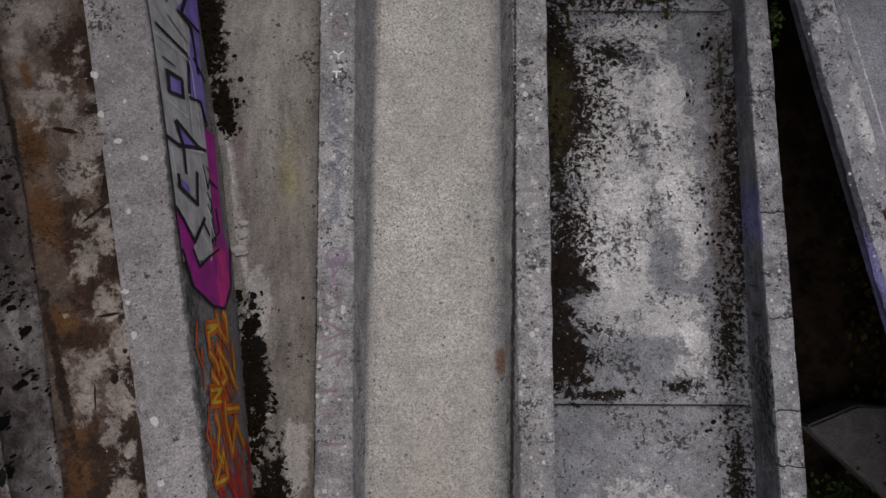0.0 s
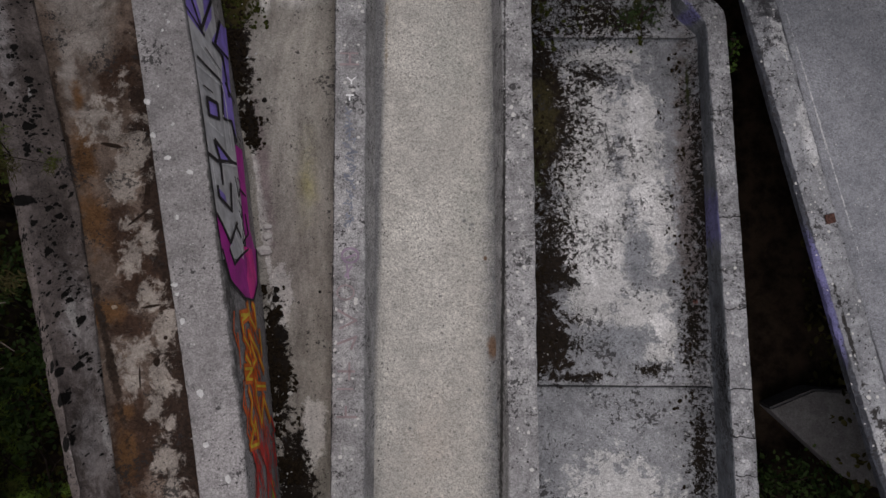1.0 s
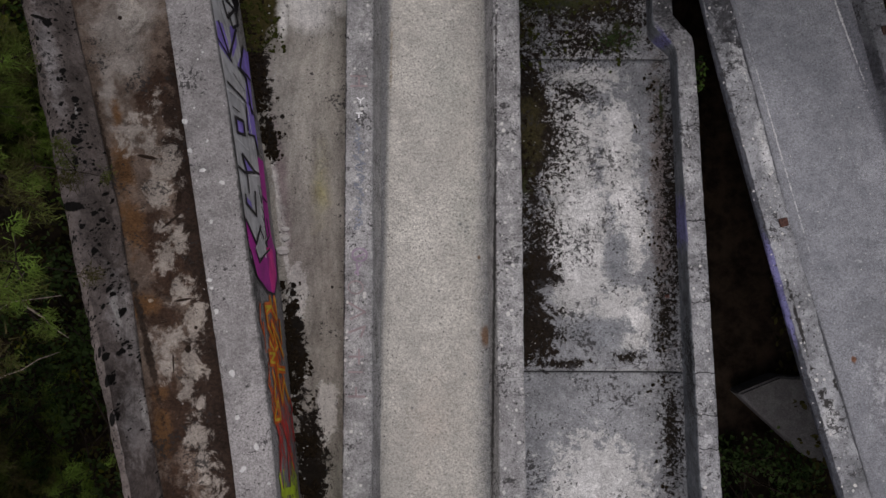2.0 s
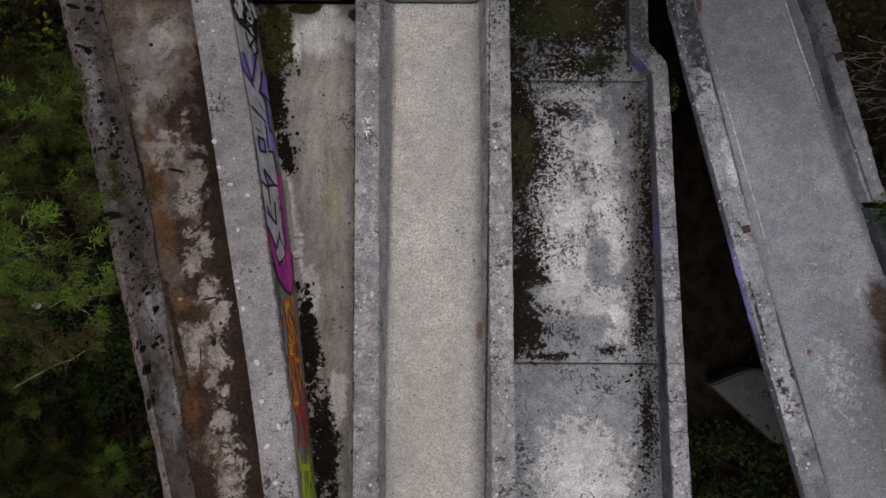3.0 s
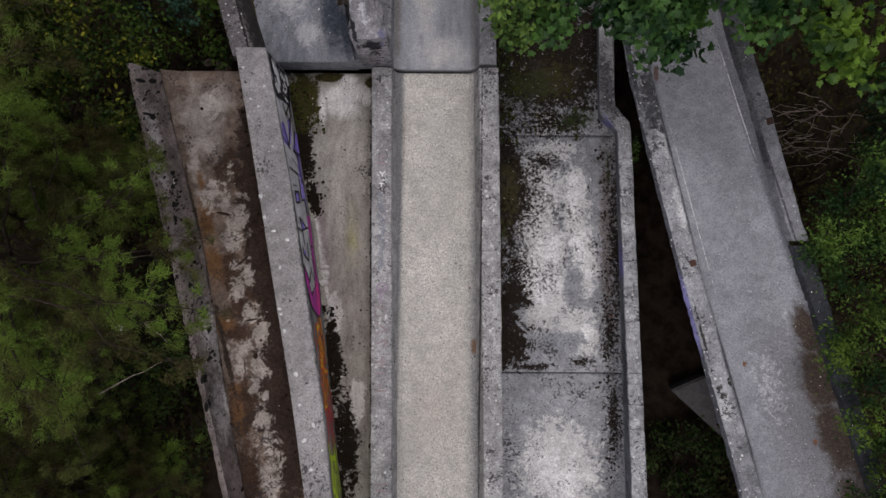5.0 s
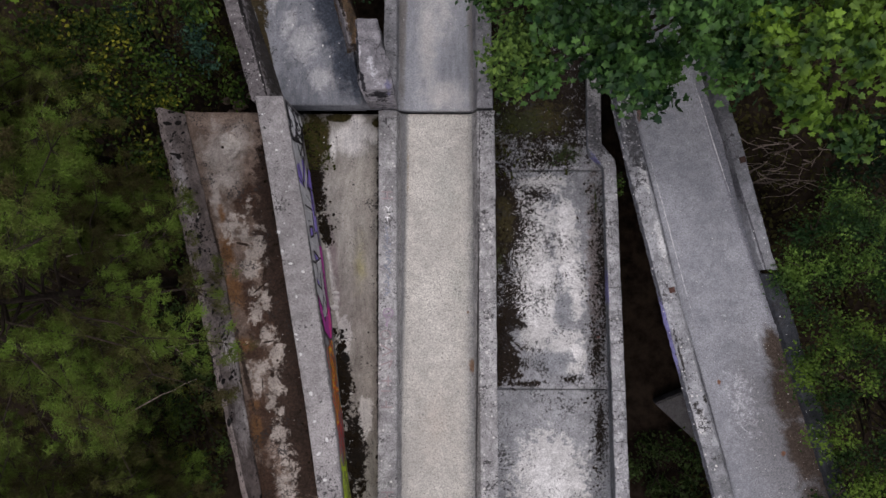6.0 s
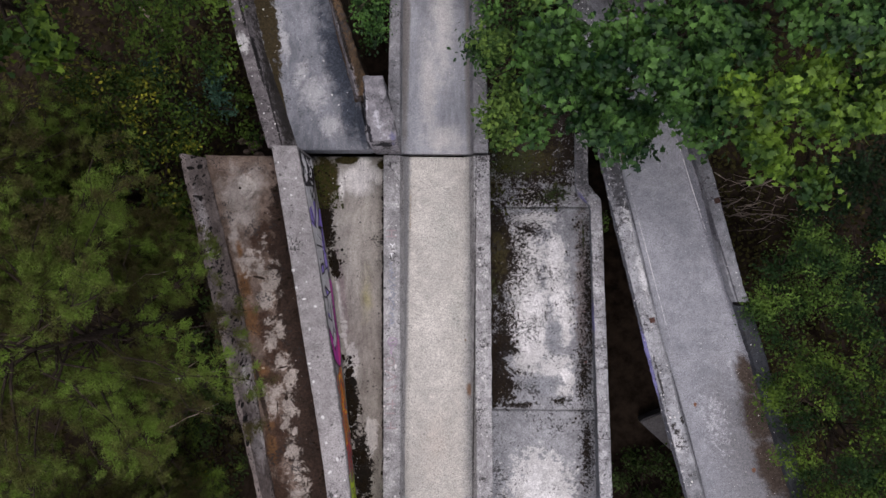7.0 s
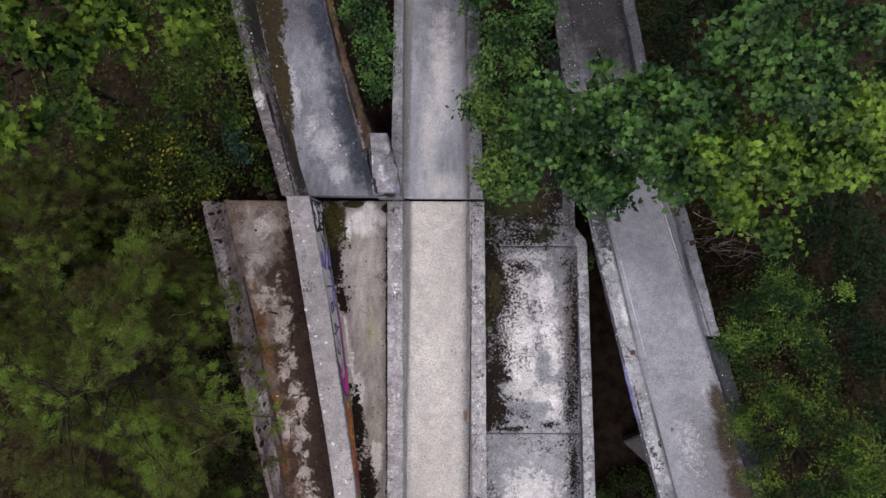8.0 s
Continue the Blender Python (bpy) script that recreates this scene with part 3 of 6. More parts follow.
def floor_bm(y0, y1, left, right, h, thick=0.25, cove_left=(0.0, 0.0), cove_right=(0.0, 0.0), seed=0.0, wear=0.01, parts=8):
    """A floor slab between two plan lines, its rims curved up by cove (width, rise)."""
    def prof(y):
        xl, xr = lerp(left, y), lerp(right, y)
        hh = h(y) if callable(h) else h
        pts = [(xl, hh - thick, 0)]
        for i in range(5):
            u = i / 5
            pts.append((xl + cove_left[0] * u, hh + cove_left[1] * (1 - u) ** 2, 0.5))
        for i in range(parts + 1):
            u = i / parts
            pts.append((xl + cove_left[0] + (xr - cove_right[0] - xl - cove_left[0]) * u, hh, 0.6))
        for i in range(5):
            u = (i + 1) / 5
            pts.append((xr - cove_right[0] * (1 - u), hh + cove_right[1] * u ** 2, 0.5))
        pts.append((xr, hh - thick, 0))
        return pts
    return loft(y0, y1, prof, seed=seed, wear=wear, smooth=range(1, parts + 13))


# ---- ground ----
def ground_bm():
    bm = bmesh.new()
    xs = [-900, -200, -60, -25] + [-15 + i * 0.75 for i in range(41)] + [25, 60, 200, 900]
    ys = [-900, -200, -60, -25] + [-13 + i * 0.75 for i in range(41)] + [25, 60, 200, 900]
    grid = [[bm.verts.new((x, y, -3.2 - SLOPE * max(-60, min(60, y)) + 0.35 * noise.noise(Vector((x * 0.5, y * 0.5, 0))) + 0.12 * noise.noise(Vector((x * 2, y * 2, 5))))) for x in xs] for y in ys]
    for r0, r1 in zip(grid, grid[1:]):
        for k in range(len(xs) - 1):
            bm.faces.new((r0[k], r0[k + 1], r1[k + 1], r1[k])).smooth = True
    return bm


tagged(part("ground", ground_bm(), soil_mat), "dark forest soil under the concrete channels", "ground", kind="structure")

# ---- the straight middle channel, below and beyond the joint ----
CL_O, CL_I = [(3.55, -1.16), (-3.3, -1.07)], [(3.55, -0.83), (-3.3, -0.738)]
CR_I, CR_O = [(3.55, 0.61), (-3.3, 0.67)], [(3.55, 0.932), (-3.3, 0.967)]
CF_L, CF_R = [(3.55, -0.83), (-3.3, -0.738)], [(3.55, 0.61), (-3.3, 0.67)]


def shifted(line, d):
    return [(y, x + d) for y, x in line]


middle = thing("track_channel", "straight worn grey concrete bobsleigh channel with low side walls", "bobsleigh track", group="track channels")
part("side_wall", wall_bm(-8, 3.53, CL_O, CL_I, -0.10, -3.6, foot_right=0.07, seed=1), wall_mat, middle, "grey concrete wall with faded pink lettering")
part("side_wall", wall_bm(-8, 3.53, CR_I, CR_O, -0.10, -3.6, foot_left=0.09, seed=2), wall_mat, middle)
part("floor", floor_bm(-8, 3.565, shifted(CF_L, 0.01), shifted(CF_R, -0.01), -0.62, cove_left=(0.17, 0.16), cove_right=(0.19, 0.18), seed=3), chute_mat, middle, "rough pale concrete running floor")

UL_O, UL_I = [(3.6, -1.09), (8.0, -1.07)], [(3.6, -0.85), (8.0, -0.857)]
UR_I, UR_O = [(3.6, 0.62), (8.0, 0.56)], [(3.6, 0.90), (8.0, 0.84)]
middle_up = thing("track_channel", "grey concrete bobsleigh channel beyond a dark expansion joint", "bobsleigh track", group="track channels")
part("side_wall", wall_bm(3.59, 14, UL_O, UL_I, -0.12, -3.6, foot_right=0.04, seed=4), shaded_wall_mat, middle_up)
part("side_wall", wall_bm(3.59, 14, UR_I, UR_O, -0.12, -3.6, foot_left=0.09, seed=5), shaded_wall_mat, middle_up)
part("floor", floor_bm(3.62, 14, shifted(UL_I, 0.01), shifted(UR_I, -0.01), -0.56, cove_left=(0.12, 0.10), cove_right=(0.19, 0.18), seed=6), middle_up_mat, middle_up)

# ---- the mossy side apron ----
apron = thing("concrete_apron", "blotchy concrete apron with black moss and white lime bloom", "concrete slab")
for a, b, s in ((-8, -1.575, 7), (-1.555, 2.57, 8), (2.585, 5.2, 9)):
    part("slab", floor_bm(a, b, shifted(CR_O, 0.0), [(-8, 3.10), (2.5, 3.10), (3.1, 2.84), (8, 2.86)], -1.17, cove_right=(0.10, 0.10), seed=s, parts=14, wear=0.02), slab_mat, apron)
RW_L = [(-8, 3.01), (2.50, 2.985), (2.60, 2.965), (2.90, 2.70), (7.5, 2.74)]
RW_R = [(-8, 3.27), (2.60, 3.222), (2.72, 3.20), (3.02, 2.965), (7.5, 3.0)]
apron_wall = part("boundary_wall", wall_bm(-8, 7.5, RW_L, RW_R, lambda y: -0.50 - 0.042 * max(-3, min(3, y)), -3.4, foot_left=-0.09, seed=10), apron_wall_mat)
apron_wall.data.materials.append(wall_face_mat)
# Faces turned to the apron take the copy with shade painted in.
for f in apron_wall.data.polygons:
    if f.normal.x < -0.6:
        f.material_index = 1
tagged(apron_wall, "thin cracked concrete wall with a kink beside the apron", "concrete wall")

# ---- the channel that branches off at an angle ----
FR_LO = [(-8, 5.90), (-3.06, 4.66), (-2.16, 4.44), (-1.33, 4.23), (-0.57, 4.06), (0.47, 3.82), (1.63, 3.56), (2.63, 3.35), (3.84, 3.13), (6.5, 2.72), (8.4, 2.5), (12, 1.9)]
FR_RI = [(-8, 8.1), (-3, 6.62), (0.31, 5.76), (1.0, 5.54), (2.05, 5.31), (2.95, 5.12), (3.77, 4.89), (6.5, 4.28), (8.4, 3.97), (12, 3.35)]
# Outer face copy: dark tone holds its shade, with blue paint over it.
branch_face_mat = concrete("shaded_outer_wall_face", (0.085, 0.09, 0.105), (0.05, 0.053, 0.062), stains_shade=[
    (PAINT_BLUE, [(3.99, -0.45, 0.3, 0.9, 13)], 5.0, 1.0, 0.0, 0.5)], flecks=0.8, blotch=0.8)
branch = thing("track_channel", "blue-grey concrete bobsleigh channel branching off at an angle", "bobsleigh track", group="track channels")
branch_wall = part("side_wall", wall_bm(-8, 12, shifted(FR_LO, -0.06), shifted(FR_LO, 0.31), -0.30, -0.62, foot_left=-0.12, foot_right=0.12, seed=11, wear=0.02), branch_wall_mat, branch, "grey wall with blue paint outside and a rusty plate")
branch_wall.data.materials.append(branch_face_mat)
# Outward faces take the dark copy with shade in its colour.
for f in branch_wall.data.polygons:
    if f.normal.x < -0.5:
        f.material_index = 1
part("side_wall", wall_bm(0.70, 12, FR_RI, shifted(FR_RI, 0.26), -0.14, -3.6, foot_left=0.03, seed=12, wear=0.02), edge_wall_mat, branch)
part("side_wall", wall_bm(-8, 0.62, shifted(FR_RI, 0.0), shifted(FR_RI, 0.28), -0.22, -3.6, foot_left=0.12, seed=13, wear=0.02), dark_wall_end_mat, branch, "sunken wall end beside bushes")
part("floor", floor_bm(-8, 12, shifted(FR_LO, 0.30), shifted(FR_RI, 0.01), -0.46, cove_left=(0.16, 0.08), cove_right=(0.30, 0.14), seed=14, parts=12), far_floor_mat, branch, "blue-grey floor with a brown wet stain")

# ---- the painted wall, the wedge floor beside it and the pitted outer channel ----
GW_L = [(-8, -0.99), (-2.93, -1.885), (-1.54, -2.115), (-0.1, -2.395), (1.70, -2.74), (3.61, -3.12)]
GW_R = [(-8, -0.62), (-2.93, -1.505), (-1.6, -1.675), (-0.1, -1.925), (1.46, -2.205), (3.61, -2.655)]
GW_B = [(-8, -0.95), (-3.46, -1.576), (-2.27, -1.735), (-0.7, -1.933), (0.9, -2.174), (3.72, -2.72)]
FACE_TOP, FACE_TALL = 0.88, 1.54


def painted_prof(y):
    xl, xr, xb = lerp(GW_L, y), lerp(GW_R, y), lerp(GW_B, y)
    t = FACE_TOP
    return [(xl - 0.03, -3.6, 0), (xl, t - 0.4, 0.6), (xl, t - 0.02, 1.2), (xl + 0.01, t - 0.005, 1.2), (xl + 0.04, t, 0.7), ((xl + xr) / 2, t + 0.004, 0.5),
            (xr - 0.04, t, 0.7), (xr - 0.01, t - 0.005, 1.2), (xr, t - 0.02, 1.0), (xb, t - FACE_TALL, 0.0), (xb, -3.6, 0)]


painted = part("painted_wall", loft(-8, 3.56, painted_prof, seed=15, wear=0.007), painted_wall_mat)
tagged(painted, "tall grey concrete wall with a flat top, spray-painted along one face", "concrete wall")
wedge = part("wedge_floor", floor_bm(-8, 3.57, GW_B, shifted(CL_O, 0.0), -0.66, seed=16, wear=0.02), tri_floor_mat)
tagged(wedge, "tapering brownish concrete floor with black moss along its rims", "concrete slab")
GL_O = [(-8, -1.9), (-1.6, -3.66), (-0.4, -3.99), (1.7, -4.57), (3.5, -5.06)]
GL_C = [(-8, -2.0), (-2.7, -3.21), (-1.89, -3.40), (-0.7, -3.63), (0.44, -3.87), (1.97, -4.31), (3.4, -4.72)]
outer = thing("track_channel", "decayed concrete channel with a pitted wall and brown stained floor", "bobsleigh track", group="track channels")


def pitted_prof(y):
    xo, xc = lerp(GL_O, y), lerp(GL_C, y)
    w = xc - xo
    return [(xo, -3.6, 0), (xo, 0.0, 0.6), (xo, 0.17, 1.3), (xo + 0.03, 0.19, 1.3), (xo + 0.10, 0.20, 1), (xo + w * 0.45, 0.14, 1), (xo + w * 0.7, -0.05, 1), (xo + w * 0.9, -0.28, 1), (xc, -0.36, 1), (xc, -3.6, 0)]


part("side_wall", loft(-8, 3.50, pitted_prof, seed=17, wear=0.035), pitted_mat, outer, "wide pitted grey wall with black holes")
part("floor", floor_bm(-8, 3.56, shifted(GL_C, 0.012), shifted(GW_L, 0.05), -0.50, thick=0.4, cove_left=(0.35, 0.13), seed=18, wear=0.03, parts=10), left_floor_mat, outer, "floor with brown mud and pale patches")

# ---- the channel beyond the joint that joins from one side ----
PL_O = [(3.6, -3.34), (4.65, -3.66), (5.76, -4.02), (7.5, -4.50), (12, -5.7)]
PL_I = [(3.6, -2.96), (4.53, -3.30), (5.76, -3.75), (7.5, -4.18), (12, -5.4)]
PR_L = [(3.6, -1.45), (4.85, -1.69), (5.99, -2.03), (7.03, -2.28), (8.0, -2.52), (12, -3.6)]
PR_R = [(3.6, -1.15), (4.97, -1.47), (6.05, -1.86), (7.77, -2.33), (12, -3.4)]
upper = thing("track_channel", "wet blue-grey concrete channel with a mossy brown side wall", "bobsleigh track", group="track channels")
part("side_wall", wall_bm(3.62, 12, PL_O, PL_I, 0.24, -3.6, foot_right=0.18, seed=19, wear=0.016), aged_wall_mat, upper)
part("side_wall", wall_bm(4.60, 12, PR_L, PR_R, 0.45, -3.6, foot_left=0.10, seed=20, wear=0.05, bevel=0.05), mossy_wall_mat, upper, "crumbling wall under brown moss")
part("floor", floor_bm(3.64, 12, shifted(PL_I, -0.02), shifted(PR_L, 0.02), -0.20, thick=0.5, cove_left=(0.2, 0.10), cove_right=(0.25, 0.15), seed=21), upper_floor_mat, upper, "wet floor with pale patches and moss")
part("floor", floor_bm(3.65, 4.9, shifted(PR_L, -0.1), [(3.5, -1.10), (4.9, -1.42)], -0.206, thick=0.45, seed=23), upper_floor_mat, upper)
BL_L = [(3.5, -1.27), (3.73, -1.385), (4.77, -1.44)]
BL_R = [(3.5, -0.80), (3.73, -0.825), (4.5, -1.01), (4.83, -1.09)]
block = part("wall_end_block", wall_bm(3.55, 4.80, BL_L, BL_R, lambda y: 1.15 - (0.35 if y < 3.62 else 0.12 * max(0.0, 3.85 - y)), -0.112, seed=22, wear=0.07, bevel=0.05), block_mat)
tagged(block, "broken grey concrete end block of a side wall", "concrete block")

# ---- support under the branch channel ----
def prism(top, h0, h1, inset=0.0, soft=0.03):
    """An upright block over a plan outline, drawn in towards its middle by the inset."""
    bm = bmesh.new()
    cx, cy = sum(p[0] for p in top) / len(top), sum(p[1] for p in top) / len(top)
    pts = [(x + (cx - x) * inset, y + (cy - y) * inset) for x, y in top]
    hi = [bm.verts.new((x, y, h1 - SLOPE * y)) for x, y in pts]
    lo = [bm.verts.new((x, y, h0 - SLOPE * y)) for x, y in pts]
    bm.faces.new(hi)
    bm.faces.new(lo[::-1])
    n = len(pts)
    for k in range(n):
        bm.faces.new((hi[k], hi[(k + 1) % n], lo[(k + 1) % n], lo[k]))
    bmesh.ops.recalc_face_normals(bm, faces=bm.faces)
    bmesh.ops.bevel(bm, geom=list(bm.edges), offset=soft, segments=2, affect="EDGES")
    return bm


PIER_PLAN = [(4.43, -2.14), (5.08, -1.88), (5.95, -1.95), (6.25, -3.3), (5.42, -3.05)]
pier = thing("support_pier", "wedge-shaped concrete pier under the branching channel", "concrete pier")
part("cap", prism(PIER_PLAN, -2.88, -2.66), pier_mat, pier)
part("column", prism(PIER_PLAN, -4.2, -2.86, 0.06), pier_mat, pier)

# ---- spray paint and faded lettering ----
def paint(name, colour, rough=0.55):
    mat, nodes, link, bsdf = shader(name, rough)
    pos = nodes.new("ShaderNodeNewGeometry").outputs["Position"]
    worn = stepn(nodes, link, noisen(nodes, link, pos, 26.0, 5, 0.75), 0.56, 0.74)
    soft = stepn(nodes, link, noisen(nodes, link, pos, 5.0, 4), 0.3, 0.7)
    col = mixn(nodes, link, soft, tuple(c * 0.72 for c in colour), tuple(min(1, c * 1.15) for c in colour))
    link(mixn(nodes, link, mathn(nodes, link, "MULTIPLY", worn, 0.55), col, (0.27, 0.26, 0.25)), bsdf.inputs["Base Color"])
    return mat


silver_mat = paint("silver_paint", (0.64, 0.64, 0.65), 0.4)
black_mat = paint("black_paint", (0.012, 0.010, 0.016))
purple_mat = paint("purple_paint", (0.34, 0.25, 0.80))
magenta_mat = paint("magenta_paint", (0.52, 0.02, 0.36))
pink_mat = paint("pink_paint", (0.95, 0.03, 0.36))
orange_mat = paint("orange_paint", (0.88, 0.19, 0.025))
yellow_mat = paint("yellow_paint", (0.92, 0.62, 0.05))
red_mat = paint("red_paint", (0.72, 0.06, 0.05))
lime_mat = paint("lime_paint", (0.60, 0.78, 0.04))
white_mat = paint("white_paint", (0.90, 0.90, 0.89))
faded_red_mat = paint("faded_red_paint", (0.33, 0.26, 0.265))
faded_blue_mat = paint("faded_blue_paint", (0.24, 0.26, 0.31))
faded_violet_mat = paint("faded_violet_paint", (0.34, 0.26, 0.34))


def on_face(y, u, lift):
    """A place on the painted face: y along it, u from its top (0) to its foot (1)."""
    x = lerp(GW_R, y) * (1 - u) + lerp(GW_B, y) * u
    return Vector((x + lift, y, FACE_TOP - FACE_TALL * u - SLOPE * y))


def on_top(y, s, lift):
    """A place on the top of the middle channel's lettered wall: s from its outer to its inner edge."""
    return Vector((lerp(CL_O, y) * (1 - s) + lerp(CL_I, y) * s, y, -0.10 - SLOPE * y + lift))


def fill(bm, place, pts, lift):
    """A patch of paint over a hand-drawn outline."""
    vs = [bm.verts.new(place(y, u, lift)) for y, u in pts]
    bm.faces.new(vs)


def stroke(bm, place, pts, width, lift, span=1.54, tall=1.0):
    """A painted line along a few points; span is the height that u or s runs over, tall widens it that way."""
    for (y0, u0), (y1, u1) in zip(pts, pts[1:]):
        d = Vector((y1 - y0, (u1 - u0) * span))
        if d.length < 1e-5:
            continue
        d.normalize()
        n = Vector((-d.y, d.x * tall)) * width / 2
        e = d * width * 0.35
        k = max(1, int(abs(y1 - y0) / 0.2))
        prev = None
        for i in range(k + 1):
            f = i / k
            y, u = y0 + (y1 - y0) * f, u0 + (u1 - u0) * f
            ey = (-e if i == 0 else e if i == k else Vector((0, 0)))
            w = 1 + 0.35 * noise.noise(Vector((y * 9, u * 9, width * 50)))
            pair = [bm.verts.new(place(y + ey.x + s * n.x * w, u + (ey.y + s * n.y * w) / span, lift)) for s in (-1, 1)]
            if prev:
                bm.faces.new((prev[0], prev[1], pair[1], pair[0]))
            prev = pair


def painted_part(name, material, place, fills=(), strokes=(), width=0.05, lift=0.014, span=1.54, parent=None, label="", tall=1.0):
    bm = bmesh.new()
    for pts in fills:
        fill(bm, place, pts, lift)
    for pts in strokes:
        stroke(bm, place, pts, width, lift, span, tall)
    return part(name, bm, material, parent, label)


painted_part("silver_fill", silver_mat, on_face, fills=[[(3.2, 0.03), (3.2, 0.7), (2.7, 0.7), (2.7, 0.03)], [(2.7, 0.03), (2.7, 0.7), (2.2, 0.7), (2.2, 0.03)], [(2.2, 0.03), (2.2, 0.7), (1.7000000000000002, 0.7), (1.7000000000000002, 0.03)], [(1.7, 0.03), (1.7, 0.7), (1.2, 0.7), (1.2, 0.03)], [(1.2, 0.03), (1.2, 0.7), (0.7, 0.7), (0.7, 0.03)], [(0.7, 0.03), (0.7, 0.7), (0.19999999999999996, 0.62), (0.19999999999999996, 0.03)], [(0.2, 0.03), (0.2, 0.6), (-0.1, 0.6), (-0.1, 0.03)]], lift=0.010, parent=painted, label="silver spray-paint fill of large letters")
painted_part("purple_fill", purple_mat, on_face, fills=[[(2.13, 0.51), (2.3, 0.67), (2.51, 0.985), (1.74, 0.82), (1.13, 0.77), (1.33, 0.69), (1.3, 0.5), (1.64, 0.58), (2.06, 0.73)], [(1.4, 0.15), (1.42, 0.38), (1.26, 0.36), (1.23, 0.14)], [(1.0, 0.18), (0.86, 0.48), (0.83, 0.23)], [(2.42, 0.05), (2.14, 0.02), (2.08, 0.3), (2.3, 0.32), (2.49, 0.24)], [(2.58, 0.46), (2.15, 0.38), (2.41, 0.6), (2.67, 0.68)], [(2.49, 0.81), (2.13, 0.58), (2.12, 0.92), (2.47, 0.98)]], lift=0.013, parent=painted, label="purple spray-paint shapes")
painted_part("magenta_fill", magenta_mat, on_face, fills=[[(1.09, 0.7), (1.07, 0.89), (0.2, 0.82), (-0.01, 0.9), (-0.01, 0.65), (0.64, 0.67)], [(-0.01, 0.02), (-0.01, 0.2), (-0.15, 0.27), (-0.07, 0.47), (-0.01, 0.69), (-0.01, 0.94), (-0.37, 0.86), (-0.53, 0.67), (-0.48, 0.44), (-0.29, 0.13)]], lift=0.013, parent=painted, label="magenta spray-paint shapes")
painted_part("pink_fill", pink_mat, on_face, fills=[[(0.02, 0.56), (-0.01, 0.80), (-0.30, 0.84), (-0.49, 0.70), (-0.50, 0.58), (-0.30, 0.55), (-0.12, 0.62)]], lift=0.016, parent=painted, label="bright pink spray-paint patch")
painted_part("black_outline", black_mat, on_face, strokes=[[(1.76, 0.08), (1.72, 0.56)], [(2.1, 0.5), (2.06, 0.73), (1.62, 0.73)], [(1.7, 0.57), (1.3, 0.48), (1.33, 0.69), (1.13, 0.75)], [(1.4, 0.15), (1.42, 0.38), (1.26, 0.36), (1.23, 0.14), (1.4, 0.15)], [(1.01, 0.19), (0.87, 0.52), (0.87, 0.65)], [(0.84, 0.02), (0.81, 0.18), (0.86, 0.52)], [(1.0, 0.18), (0.82, 0.25), (0.6, 0.24)], [(0.56, 0.11), (0.47, 0.11), (0.36, 0.37), (0.63, 0.43)], [(0.3, 0.02), (0.22, 0.1), (0.05, 0.24), (0.25, 0.47)]], width=0.035, lift=0.018, tall=2.2, parent=painted, label="black outlines of painted letters")
painted_part("black_outline", black_mat, on_face, strokes=[[(3.06, 0.02), (2.85, 0.06), (2.87, 0.34), (3.2, 0.88)], [(3.33, 0.13), (3.11, 0.22), (3.48, 0.6)], [(3.5, 0.7), (3.4, 0.8), (3.27, 0.84)], [(3.2, 0.46), (3.13, 0.6), (3.33, 0.94)], [(3.52, 0.45), (3.37, 0.55), (3.08, 0.47)], [(3.5, 0.9), (3.3, 0.98)], [(2.82, 0.36), (2.66, 0.43), (2.96, 0.77), (2.74, 0.76), (2.6, 0.55), (2.75, 0.5)], [(2.45, 0.12), (2.13, 0.28), (2.64, 0.66)], [(2.2, 0.02), (2.09, 0.33)], [(2.49, 0.81), (2.12, 0.57), (2.1, 0.89)], [(1.74, 0.68), (1.59, 0.86)], [(3.5, 0.05), (3.4, 0.3), (3.5, 0.55)]], width=0.034, lift=0.018, tall=2.2, parent=painted, label="black outlines of painted letters")
painted_part("dark_fill", black_mat, on_face, fills=[[(3.5, 0.05), (3.5, 0.95), (3.1, 0.93), (2.9, 0.8), (2.86, 0.12), (3.1, 0.06)]], lift=0.0145, parent=painted, label="black spray-paint shadow of the letters")
painted_part("letter_fill", white_mat, on_face, fills=[[(3.48, 0.12), (3.46, 0.33), (3.32, 0.4), (3.28, 0.18)], [(3.22, 0.16), (3.14, 0.36), (2.98, 0.34), (3.0, 0.14)], [(3.48, 0.48), (3.42, 0.62), (3.28, 0.58), (3.34, 0.46)], [(3.22, 0.56), (3.18, 0.76), (3.06, 0.72), (3.08, 0.52)], [(3.46, 0.72), (3.4, 0.86), (3.3, 0.88), (3.34, 0.74)], [(3.0, 0.46), (2.93, 0.62), (2.96, 0.74), (3.02, 0.6)]], lift=0.0165, parent=painted, label="white bubble letters that cannot be read")
painted_part("white_highlight", white_mat, on_face, strokes=[[(3.04, 0.12), (2.95, 0.22)], [(3.33, 0.34), (3.13, 0.33)], [(3.26, 0.66), (3.21, 0.77)], [(3.39, 0.58), (3.31, 0.68)], [(3.34, 0.19), (3.25, 0.23)], [(3.46, 0.85), (3.33, 0.92)]], width=0.06, lift=0.019, tall=4.0, parent=painted, label="white highlights of bubble letters")
